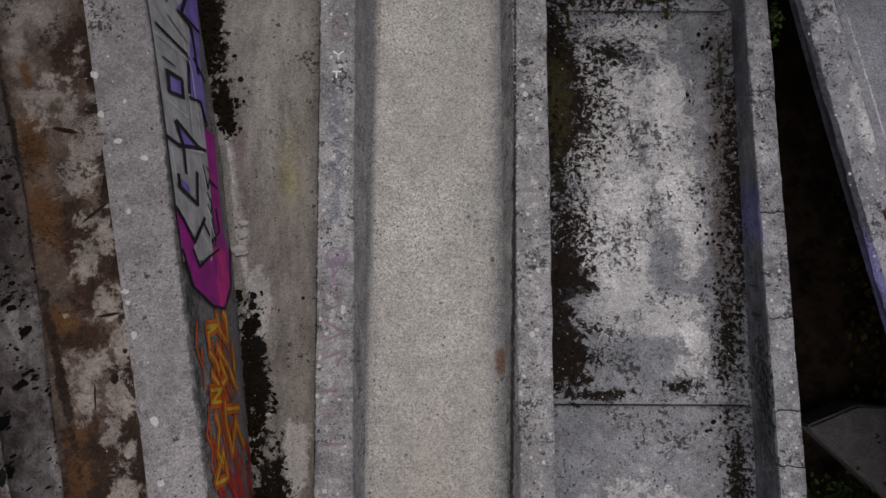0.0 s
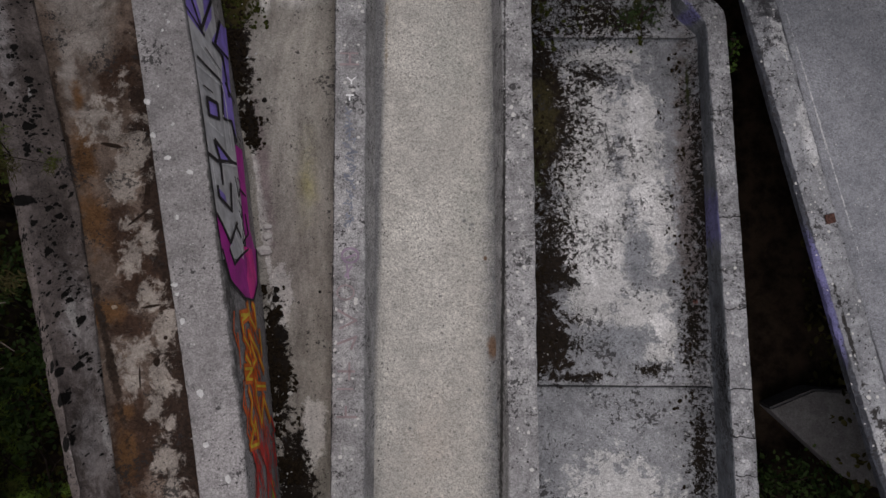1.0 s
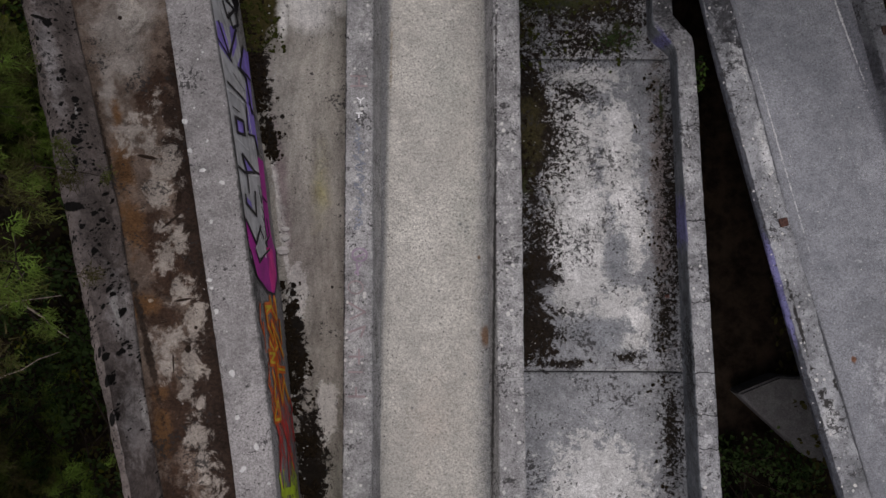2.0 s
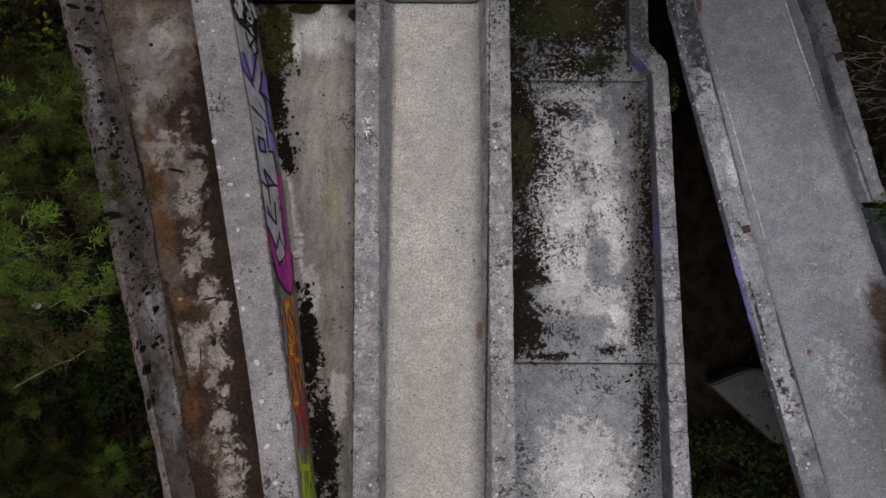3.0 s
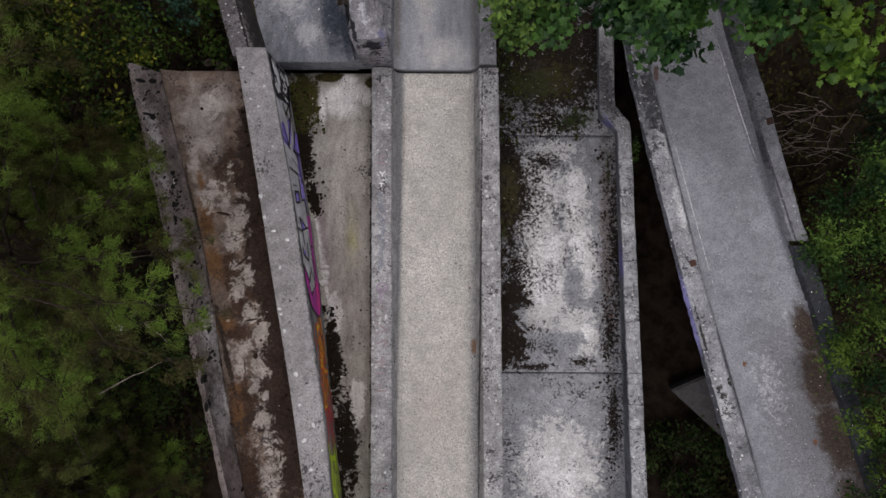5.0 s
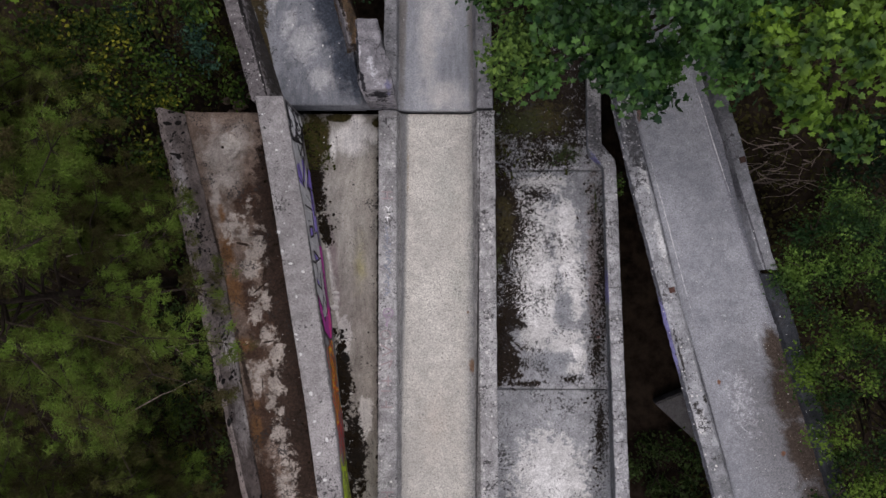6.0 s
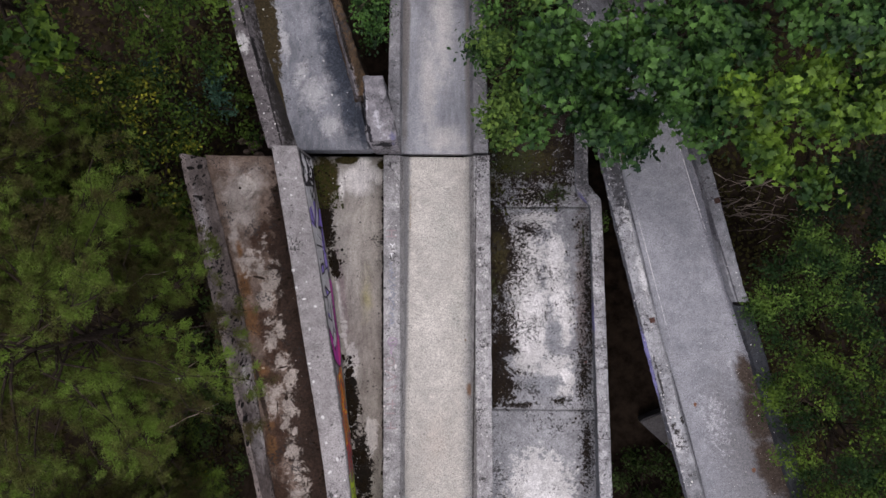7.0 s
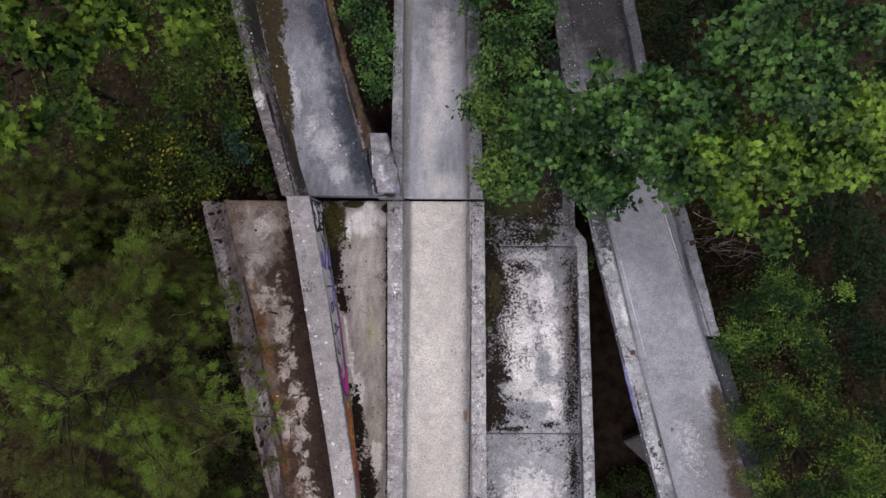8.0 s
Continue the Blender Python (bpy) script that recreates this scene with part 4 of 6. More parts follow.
painted_part("white_highlight", white_mat, on_face, strokes=[[(1.95, 0.12), (1.83, 0.5)], [(1.9, 0.5), (1.6, 0.6), (1.0, 0.58)], [(0.55, 0.5), (0.1, 0.62)], [(0.7, 0.55), (0.3, 0.58), (-0.1, 0.5)], [(1.15, 0.12), (1.1, 0.4)], [(0.78, 0.06), (0.5, 0.08)], [(0.2, 0.35), (-0.02, 0.5)]], width=0.016, lift=0.018, tall=2.2, parent=painted, label="thin white highlights of painted letters")
painted_part("black_outline", black_mat, on_face, strokes=[[(0.72, 0.56), (0.52, 0.6), (0.62, 0.66)], [(0.48, 0.58), (0.4, 0.64), (0.3, 0.6), (0.38, 0.56)], [(0.72, 0.62), (0.68, 0.68)], [(0.25, 0.6), (0.1, 0.64)], [(1.5, 0.1), (1.5, 0.3)], [(1.95, 0.3), (1.85, 0.6)]], width=0.016, lift=0.0185, tall=2.2, parent=painted, label="thin black lines of painted letters")
painted_part("white_highlight", white_mat, on_face, strokes=[[(1.67, 0.03), (1.67, 0.54)], [(0.81, 0.24), (0.84, 0.62)], [(1.33, 0.48), (0.94, 0.45)], [(3.3, 0.3), (3.1, 0.6)], [(2.75, 0.2), (2.45, 0.4)]], width=0.02, lift=0.018, tall=2.2, parent=painted, label="thin white highlights of painted letters")
ORANGE_LINES = [[(-0.62, 0.27), (-0.64, 0.48), (-0.67, 0.28), (-0.78, 0.29)], [(-0.82, 0.28), (-0.91, 0.37), (-0.99, 0.41)], [(-0.99, 0.28), (-1.09, 0.38)], [(-1.09, 0.22), (-1.14, 0.42), (-1.18, 0.22), (-1.23, 0.39)], [(-1.29, 0.26), (-1.39, 0.3)], [(-0.56, 0.62), (-0.60, 0.66), (-0.79, 0.66)], [(-0.55, 0.48), (-0.68, 0.5), (-0.8, 0.62)], [(-0.82, 0.43), (-1.02, 0.62), (-1.25, 0.76)], [(-0.86, 0.75), (-1.08, 0.75)], [(-0.93, 0.45), (-1.09, 0.55), (-1.11, 0.45)], [(-1.32, 0.48), (-1.41, 0.77)], [(-1.26, 0.47), (-1.4, 0.44), (-1.68, 0.52), (-1.49, 0.66), (-1.76, 0.82)], [(-1.41, 0.3), (-1.55, 0.22), (-1.67, 0.31)], [(-1.73, 0.14), (-1.59, 0.33), (-1.81, 0.38), (-1.74, 0.15)]]
painted_part("orange_lettering", orange_mat, on_face, strokes=ORANGE_LINES, width=0.095, lift=0.014, parent=painted, label="orange angular spray-paint lettering that cannot be read")
painted_part("yellow_core", yellow_mat, on_face, strokes=ORANGE_LINES, width=0.028, lift=0.018, parent=painted, label="yellow inner lines of orange lettering")
painted_part("black_outline", black_mat, on_face, strokes=[
    [(-0.01, 0.03), (-0.29, 0.13), (-0.48, 0.44), (-0.53, 0.67), (-0.37, 0.86), (-0.01, 0.94)], [(-0.01, 0.2), (-0.15, 0.27), (-0.07, 0.47), (-0.01, 0.69)],
    [(0.35, 0.72), (0.15, 0.74), (0.05, 0.55)], [(0.6, 0.68), (0.55, 0.8)], [(0.2, 0.45), (0.02, 0.6)]], width=0.022, lift=0.018, tall=2.2, parent=painted, label="black outlines of painted letters")
painted_part("purple_fill", purple_mat, on_face, fills=[[(0.55, 0.13), (0.47, 0.13), (0.40, 0.28), (0.5, 0.26)], [(0.2, 0.12), (0.05, 0.26), (0.0, 0.34), (0.1, 0.2)]], lift=0.015, parent=painted, label="purple spray-paint shapes")
painted_part("magenta_fill", magenta_mat, on_face, fills=[[(0.3, 0.02), (0.2, 0.12), (0.05, 0.26), (-0.01, 0.2), (-0.01, 0.03)]], lift=0.012, parent=painted, label="magenta spray-paint shapes")
rng = np.random.RandomState(12)


def hatch(n, y0, y1, u0, u1, length):
    """Loose back-and-forth spray strokes along the wall."""
    out = []
    for _ in range(n):
        y, u = y0 + (y1 - y0) * rng.rand(), u0 + (u1 - u0) * rng.rand()
        ln = length * (0.5 + rng.rand())
        out.append([(y, u), (y - ln * 0.5, u + 0.14 * (rng.rand() - 0.5)), (y - ln, u + 0.10 * (rng.rand() - 0.3))])
    return out


deep_orange_mat = paint("deep_orange_paint", (0.80, 0.13, 0.02))
painted_part("orange_scribble", deep_orange_mat, on_face, strokes=hatch(34, -0.56, -1.5, 0.12, 0.72, 0.28), width=0.034, lift=0.0115, parent=painted, label="deep orange spray-paint scribble")
painted_part("red_scribble", red_mat, on_face, strokes=hatch(34, -1.55, -2.1, 0.2, 0.92, 0.32), width=0.022, lift=0.0125, parent=painted, label="red spray-paint scribble")
painted_part("lime_scribble", lime_mat, on_face, strokes=hatch(38, -2.3, -3.0, 0.12, 0.85, 0.5), width=0.03, lift=0.0125, parent=painted, label="lime green spray-paint scribble")
painted_part("red_scribble", red_mat, on_face, strokes=[[(-1.77, 0.88), (-1.92, 0.96)], [(-1.93, 0.9), (-2.25, 0.92)], [(-1.86, 0.48), (-2.04, 0.53)], [(-1.49, 0.21), (-2.08, 0.56), (-2.51, 0.78)], [(-1.7, 0.15), (-2.0, 0.3), (-2.25, 0.2)], [(-2.1, 0.6), (-2.5, 0.5)]], width=0.06, lift=0.013, parent=painted, label="red spray-paint scribble")
painted_part("lime_scribble", lime_mat, on_face, strokes=[[(-2.28, 0.14), (-2.91, 0.32)], [(-2.57, 0.57), (-3.3, 0.91)], [(-2.45, 0.15), (-2.7, 0.7), (-3.0, 0.3)], [(-2.9, 0.2), (-3.5, 0.8)]], width=0.07, lift=0.013, parent=painted, label="lime green spray-paint scribble")
# faded letters along the wall top; strokes across the wall
TOPW = 0.33
for strokes in (
        [[(2.05, 0.2), (2.05, 0.75)], [(1.93, 0.2), (1.93, 0.78)], [(2.05, 0.5), (1.93, 0.5)]],
        [[(-0.62, 0.2), (-0.72, 0.75), (-0.80, 0.25)]],
        [[(-0.95, 0.2), (-0.88, 0.75), (-1.0, 0.6)]],
        [[(-1.22, 0.22), (-1.22, 0.7)], [(-1.14, 0.55), (-1.30, 0.55)]],
        [[(-1.39, 0.2), (-1.39, 0.65)]],
        [[(-1.56, 0.45), (-1.66, 0.45)], [(-1.66, 0.2), (-1.66, 0.75)]],
        [[(-3.05, 0.2), (-3.05, 0.8)], [(-3.15, 0.2), (-3.15, 0.8)], [(-3.05, 0.5), (-3.15, 0.5)]]):
    painted_part("faded_letter", faded_red_mat, on_top, strokes=strokes, width=0.022, lift=0.011, span=TOPW, parent=middle, label="faded red letter")
ring = [(-0.441 + 0.075 * math.cos(a * 0.6283), 0.42 + 0.26 * math.sin(a * 0.6283)) for a in range(11)]
ring_b = [(-0.07 + 0.075 * math.cos(a * 0.6283), 0.55 + 0.26 * math.sin(a * 0.6283)) for a in range(11)]
painted_part("faded_letter", faded_violet_mat, on_top, strokes=[ring_b, [(-0.10, 0.4), (-0.06, 0.7)], [(-0.16, 0.45), (-0.30, 0.5)], [(-0.18, 0.6), (-0.28, 0.4)]], width=0.022, lift=0.011, span=TOPW, parent=middle, label="faded violet letter")
painted_part("faded_letter", faded_red_mat, on_top, strokes=[ring], width=0.016, lift=0.011, span=TOPW, parent=middle, label="faded red ring letter")
painted_part("white_letter", white_mat, on_top, strokes=[[(1.79, 0.42), (1.755, 0.55)], [(1.755, 0.55), (1.79, 0.68)], [(1.755, 0.55), (1.72, 0.55)]], width=0.015, lift=0.012, span=TOPW, parent=middle, label="small white letter Y")
painted_part("white_letter", white_mat, on_top, strokes=[[(1.60, 0.40), (1.60, 0.62)], [(1.60, 0.50), (1.545, 0.50)]], width=0.016, lift=0.012, span=TOPW, parent=middle, label="small white letter T")
rng = np.random.RandomState(5)
scribble = []
for i in range(46):
    y = 1.45 - 1.25 * i / 46
    s = 0.35 + 0.25 * rng.rand()
    scribble.append([(y, s), (y + 0.06 * (rng.rand() - 0.5), s + 0.30 * (rng.rand() - 0.3)), (y - 0.04 * rng.rand(), s + 0.2 * (rng.rand() - 0.2))])
painted_part("faded_letter", faded_blue_mat, on_top, strokes=scribble, width=0.013, lift=0.011, span=TOPW, parent=middle, label="faded blue scribble that cannot be read")["kind"] = "stuff"

# ---- small fixings ----
def plate(name, x, y, h, size, colour_mat, turn, label):
    bm = bmesh.new()
    bmesh.ops.create_cube(bm, size=1.0)
    bmesh.ops.transform(bm, matrix=pose(x, y, h - SLOPE * y, 0, 0, turn) @ Matrix.Diagonal((size, size, 0.03, 1)), verts=bm.verts)
    bmesh.ops.bevel(bm, geom=list(bm.edges), offset=0.006, segments=1, affect="EDGES")
    return part(name, bm, colour_mat, branch, label)


rust_mat = plain("rust", (0.085, 0.045, 0.036), 0.85, 0.5, 40.0)
dark_rust_mat = plain("dark_rust", (0.05, 0.03, 0.024), 0.85, 0.5, 40.0)
plate("rusty_plate", 4.07, 0.335, -0.285, 0.10, rust_mat, 14, "square rusty steel plate")
plate("rusty_plate", 5.36, 2.66, -0.13, 0.11, dark_rust_mat, 14, "square rusty steel plate")


# ---- plants ----
def leaf_mat(name, dark, light, glow=0.25, rough=0.6, power=1.0, patch=0.4, shine=0.12, wide=1.7):
    """Leaves: each its own shade, some light through the blade."""
    mat, nodes, link, bsdf = shader(name, rough, shine)
    geo = nodes.new("ShaderNodeNewGeometry")
    big = noisen(nodes, link, geo.outputs["Position"], wide, 3)
    v = mathn(nodes, link, "ADD", mathn(nodes, link, "MULTIPLY", geo.outputs["Random Per Island"], 1.0 - patch), mathn(nodes, link, "MULTIPLY", stepn(nodes, link, big, 0.35, 0.65), patch))
    v = mathn(nodes, link, "POWER", v, power)
    col = mixn(nodes, link, v, dark, light)
    link(col, bsdf.inputs["Base Color"])
    thin = nodes.new("ShaderNodeBsdfTranslucent")
    link(col, thin.inputs["Color"])
    mix = nodes.new("ShaderNodeMixShader")
    mix.inputs["Fac"].default_value = glow
    link(bsdf.outputs[0], mix.inputs[1])
    link(thin.outputs[0], mix.inputs[2])
    link(mix.outputs[0], nodes["Material Output"].inputs["Surface"])
    return mat


maple_mat = leaf_mat("maple_leaves", (0.005, 0.027, 0.008), (0.108, 0.236, 0.045), 0.2, rough=0.5, power=1.7, patch=0.6, shine=0.25)
bright_maple_mat = leaf_mat("bright_maple_leaves", (0.012, 0.044, 0.010), (0.20, 0.34, 0.035), 0.2, rough=0.5, power=1.5, patch=0.6, shine=0.25)
olive_maple_mat = leaf_mat("olive_maple_leaves", (0.012, 0.034, 0.007), (0.17, 0.27, 0.028), 0.2, power=1.7, patch=0.65)
hazel_mat = leaf_mat("light_shrub_leaves", (0.015, 0.045, 0.013), (0.185, 0.295, 0.058), 0.2, power=1.5)
shrub_mat = leaf_mat("shrub_leaves", (0.017, 0.042, 0.009), (0.145, 0.235, 0.034), 0.2, power=1.4, patch=0.55)
dark_shrub_mat = leaf_mat("dark_shrub_leaves", (0.005, 0.016, 0.007), (0.028, 0.060, 0.020), 0.2, power=1.5)
teal_mat = leaf_mat("blue_green_leaves", (0.018, 0.048, 0.032), (0.08, 0.17, 0.11), 0.2)
bush_mat = leaf_mat("bush_leaves", (0.013, 0.038, 0.011), (0.125, 0.215, 0.036), 0.2, power=1.5, patch=0.85)
deep_bush_mat = leaf_mat("deep_green_bush_leaves", (0.010, 0.030, 0.008), (0.120, 0.195, 0.026), 0.2, power=1.7, patch=0.9)
weed_mat = leaf_mat("weed_leaves", (0.016, 0.034, 0.010), (0.075, 0.120, 0.030), 0.2)
yellow_leaf_mat = leaf_mat("yellowing_leaves", (0.022, 0.048, 0.009), (0.38, 0.37, 0.035), 0.15, power=4.2)
litter_mat = leaf_mat("ground_leaves", (0.024, 0.020, 0.010), (0.085, 0.080, 0.026), 0.1, power=1.6, shine=0.0)
needle_mat = leaf_mat("pine_needles", (0.070, 0.058, 0.022), (0.190, 0.310, 0.046), 0.25, power=1.8, patch=0.85, wide=1.0)
bark_mat = plain("bark", (0.042, 0.032, 0.025), 0.95, 0.5, 14.0)
twig_mat = plain("dry_twigs", (0.29, 0.235, 0.195), 0.9, 0.5, 20.0)

MAPLE = [(0, 0), (0.16, -0.10), (0.42, -0.02), (0.33, 0.20), (0.50, 0.46), (0.24, 0.50), (0.20, 0.66), (0, 1.0)]
OVAL = [(0, 0), (0.20, 0.22), (0.27, 0.50), (0.15, 0.82), (0, 1.0)]


def leaf_shape(half):
    """Two folded halves of a leaf as vertices and faces, one length unit long."""
    verts = [(x, y - 0.5, 0.18 * abs(x)) for x, y in half] + [(-x, y - 0.5, 0.18 * abs(x)) for x, y in half[1:-1]]
    n = len(half)
    return np.array(verts, float), [tuple(range(n)), (0, n - 1, *range(2 * n - 3, n - 1, -1))]


def leaves_mesh(name, places, normals, sizes, half, seed):
    """One mesh of many leaves, each turned and tilted by itself."""
    r = np.random.RandomState(seed)
    base, faces = leaf_shape(half)
    n, k = len(places), len(base)
    w = normals / np.linalg.norm(normals, axis=1, keepdims=True)
    a = r.normal(size=(n, 3))
    u = np.cross(a, w)
    u /= np.linalg.norm(u, axis=1, keepdims=True)
    v = np.cross(w, u)
    verts = places[:, None, :] + sizes[:, None, None] * (base[None, :, 0:1] * u[:, None] + base[None, :, 1:2] * v[:, None] + base[None, :, 2:3] * w[:, None])
    me = bpy.data.meshes.new(name)
    me.from_pydata(verts.reshape(-1, 3).tolist(), [], [tuple(i * k + j for j in f) for i in range(n) for f in faces])
    return me


def crown_mesh(name, clumps, per_m2, size, half, seed, flat=0.85, sprays=6, spread=0.26):
    """Leaves in sprays round the tips of the limbs, so that the outline is uneven and has gaps."""
    r = np.random.RandomState(seed)
    P, N = [], []
    for x, y, z, rad in clumps:
        m = max(3, int(sprays * (rad / 0.6) ** 2))
        for _ in range(m):
            d = r.normal(size=3)
            d /= np.linalg.norm(d)
            c = np.array((x, y, z)) + d * rad * r.rand() ** 0.45 * np.array((1, 1, flat))
            s = spread * (0.6 + 0.8 * r.rand())
            q = max(6, int(per_m2 * s * s * 3.1))
            o = r.normal(size=(q, 3)) * np.array((s * 0.6, s * 0.6, s * 0.32))
            P.append(c + o)
            N.append(np.array((0, 0, 1.0)) + 0.95 * r.normal(size=(q, 3)) + 0.5 * o / s + 0.25 * d)
    P, N = np.concatenate(P), np.concatenate(N)
    return leaves_mesh(name, P, N, size * (0.65 + 0.7 * r.rand(len(P))), half, seed + 1)


def tube(bm, pts, r0, r1, sides=6):
    """A tapered round limb along some points."""
    rings = []
    for i, p in enumerate(pts):
        p = Vector(p)
        d = (Vector(pts[min(i + 1, len(pts) - 1)]) - Vector(pts[max(i - 1, 0)])).normalized()
        a = d.orthogonal().normalized()
        b = d.cross(a)
        rad = r0 + (r1 - r0) * i / (len(pts) - 1)
        rings.append([bm.verts.new(p + (a * math.cos(t * 2 * math.pi / sides) + b * math.sin(t * 2 * math.pi / sides)) * rad) for t in range(sides)])
    for q0, q1 in zip(rings, rings[1:]):
        for k in range(sides):
            bm.faces.new((q0[k], q0[(k + 1) % sides], q1[(k + 1) % sides], q1[k])).smooth = True
    bm.faces.new(rings[0][::-1])
    bm.faces.new(rings[-1])


def limb_points(a, b, r, sag=0.25, n=5):
    a, b = Vector(a), Vector(b)
    out = []
    for i in range(n + 1):
        f = i / n
        p = a.lerp(b, f)
        p.z += sag * math.sin(math.pi * f)
        if 0 < i < n:
            p += Vector(r.normal(size=3)) * 0.025 * (b - a).length
        out.append(p)
    return out


def ground_z(x, y):
    return -3.2 - SLOPE * y + 0.35 * noise.noise(Vector((x * 0.5, y * 0.5, 0))) + 0.12 * noise.noise(Vector((x * 2, y * 2, 5)))


def broadleaf(name, label, category, base, clumps, material, per_m2, size, half, seed, trunk=0.12, group="", fork=0.45, **more):
    """A tree or shrub: a tapered trunk, limbs to every clump, and a crown of leaves."""
    r = np.random.RandomState(seed)
    ob = thing(name, label, category, group=group)
    foot = Vector((base[0], base[1], ground_z(*base) - 0.1))
    mean = Vector(np.mean([c[:3] for c in clumps], axis=0))
    head = foot.lerp(Vector((foot.x * 0.6 + mean.x * 0.4, foot.y * 0.6 + mean.y * 0.4, mean.z - 0.3)), 1.0)
    bm = bmesh.new()
    stem = limb_points(foot, head, r, 0.0)
    tube(bm, stem, trunk, trunk * 0.5, 8)
    for x, y, z, rad in clumps:
        start = foot.lerp(head, fork + (0.95 - fork) * r.rand())
        pts = limb_points(start, (x, y, z), r)
        tube(bm, pts, trunk * 0.38, 0.012, 5)
        for _ in range(3):
            d = Vector(r.normal(size=3)) * rad * 0.6
            tube(bm, limb_points(pts[-2], Vector((x, y, z)) + d, r, 0.05, 3), 0.014, 0.004, 4)
    part("trunk", bm, bark_mat, ob, "grey-brown trunk with limbs")
    me = crown_mesh("crown", clumps, per_m2, size, half, seed, **more)
    me.materials.append(material)
    crown = new("crown", me)
    crown.parent = ob
    return ob


broadleaf("maple_tree", "broad green maple tree overhanging the concrete channels", "tree", (5.2, 6.6), [
    (2.8, 3.75, 1.5, 0.42), (2.6, 4.7, 2.0, 0.65), (3.3, 4.6, 2.1, 0.6), (1.8, 5.2, 1.6, 0.5), (4.4, 4.1, 1.6, 0.42), (4.1, 4.9, 2.3, 0.65),
    (1.7, 4.1, 1.0, 0.42), (2.1, 4.5, 1.4, 0.5), (1.8, 5.0, 1.2, 0.55), (3.4, 5.3, 1.4, 0.5), (5.0, 4.9, 1.2, 0.7), (5.2, 6.0, 2.4, 0.6),
    (6.7, 5.5, 2.2, 0.65), (7.2, 6.5, 2.0, 0.7), (6.2, 7.1, 1.9, 0.6), (2.9, 5.5, 2.0, 0.36), (3.6, 5.55, 2.1, 0.36), (5.85, 5.6, 1.9, 0.5), (6.1, 6.3, 1.6, 0.55), (7.4, 4.6, 1.0, 0.5), (8.8, 6.0, 1.8, 0.8), (3.65, 4.15, 1.5, 0.42), (3.95, 4.45, 1.4, 0.5), (3.3, 4.0, 1.3, 0.38), (2.55, 4.05, 1.0, 0.36), (2.9, 4.45, 1.0, 0.4), (3.2, 3.65, 1.0, 0.3)],
    maple_mat, 620, 0.112, MAPLE, 21, trunk=0.14, group="maple trees")
broadleaf("maple_tree", "bright yellow-green maple tree with broad leaves", "tree", (8.2, 5.6), [
    (5.5, 3.4, 1.4, 0.42), (5.7, 4.3, 2.0, 0.55), (6.6, 3.9, 1.8, 0.55), (6.2, 3.0, 1.2, 0.35), (7.6, 4.9, 2.1, 0.55), (7.4, 3.9, 1.6, 0.5), (8.3, 4.0, 1.5, 0.6), (6.6, 4.8, 1.9, 0.5), (5.1, 4.0, 1.7, 0.4)],
    bright_maple_mat, 600, 0.118, MAPLE, 23, trunk=0.12, group="maple trees")
broadleaf("hazel_shrub", "light green shrub leaning over the channel joint", "shrub", (2.1, 5.9), [
    (0.85, 4.15, 1.15, 0.42), (1.25, 3.65, 0.9, 0.38), (1.0, 4.9, 1.1, 0.45), (1.5, 4.4, 1.1, 0.4), (1.1, 3.9, 0.7, 0.35), (0.95, 5.4, 0.7, 0.35), (1.7, 5.6, 1.2, 0.5), (1.3, 4.4, 0.8, 0.4)],
    hazel_mat, 650, 0.095, OVAL, 31, trunk=0.06, spread=0.22)
broadleaf("green_shrub", "dark green shrub hanging over the upper channel wall", "shrub", (2.2, 7.4), [
    (1.1, 5.9, 0.5, 0.42), (1.15, 6.9, 0.4, 0.48), (1.7, 6.3, 0.8, 0.55), (1.4, 7.8, 0.4, 0.6), (2.0, 7.3, 0.6, 0.5), (0.82, 5.5, 0.3, 0.34), (0.80, 6.3, 0.2, 0.38), (0.80, 7.1, 0.1, 0.42), (0.82, 8.0, 0.1, 0.5), (0.85, 8.9, 0.1, 0.5), (1.9, 8.4, 0.4, 0.6), (0.95, 4.9, 0.3, 0.35)],
    maple_mat, 750, 0.09, OVAL, 33, trunk=0.05, spread=0.22, group="green shrubs")
broadleaf("maple_tree", "yellowish green maple with large leaves above dark undergrowth", "tree", (-8.4, 6.2), [
    (-6.6, 5.9, 2.8, 0.6), (-6.0, 4.6, 2.7, 0.42), (-7.0, 4.7, 2.8, 0.5), (-5.4, 6.4, 2.4, 0.5), (-7.6, 6.6, 3.0, 0.7), (-4.6, 6.8, 1.8, 0.5), (-6.3, 7.4, 2.5, 0.7), (-8.2, 5.3, 2.4, 0.6)],
    olive_maple_mat, 440, 0.14, MAPLE, 41, trunk=0.12, group="maple trees")
broadleaf("yellowing_shrub", "shrub with small yellow and green leaves beside the pitted wall", "shrub", (-6.9, 3.6), [
    (-6.4, 4.0, 0.1, 0.5), (-5.9, 3.3, 0.0, 0.4), (-6.9, 3.3, 0.2, 0.5), (-5.5, 2.5, -0.4, 0.35), (-6.5, 2.5, -0.1, 0.5), (-5.3, 4.9, -0.2, 0.4), (-7.4, 2.6, 0.0, 0.5), (-5.9, 4.2, 0.1, 0.4), (-6.8, 4.5, 0.2, 0.45), (-6.0, 4.9, 0.2, 0.35), (-7.2, 3.9, 0.3, 0.45), (-5.3, 3.8, -0.5, 0.3)],
    yellow_leaf_mat, 620, 0.075, OVAL, 51, trunk=0.05, spread=0.32)
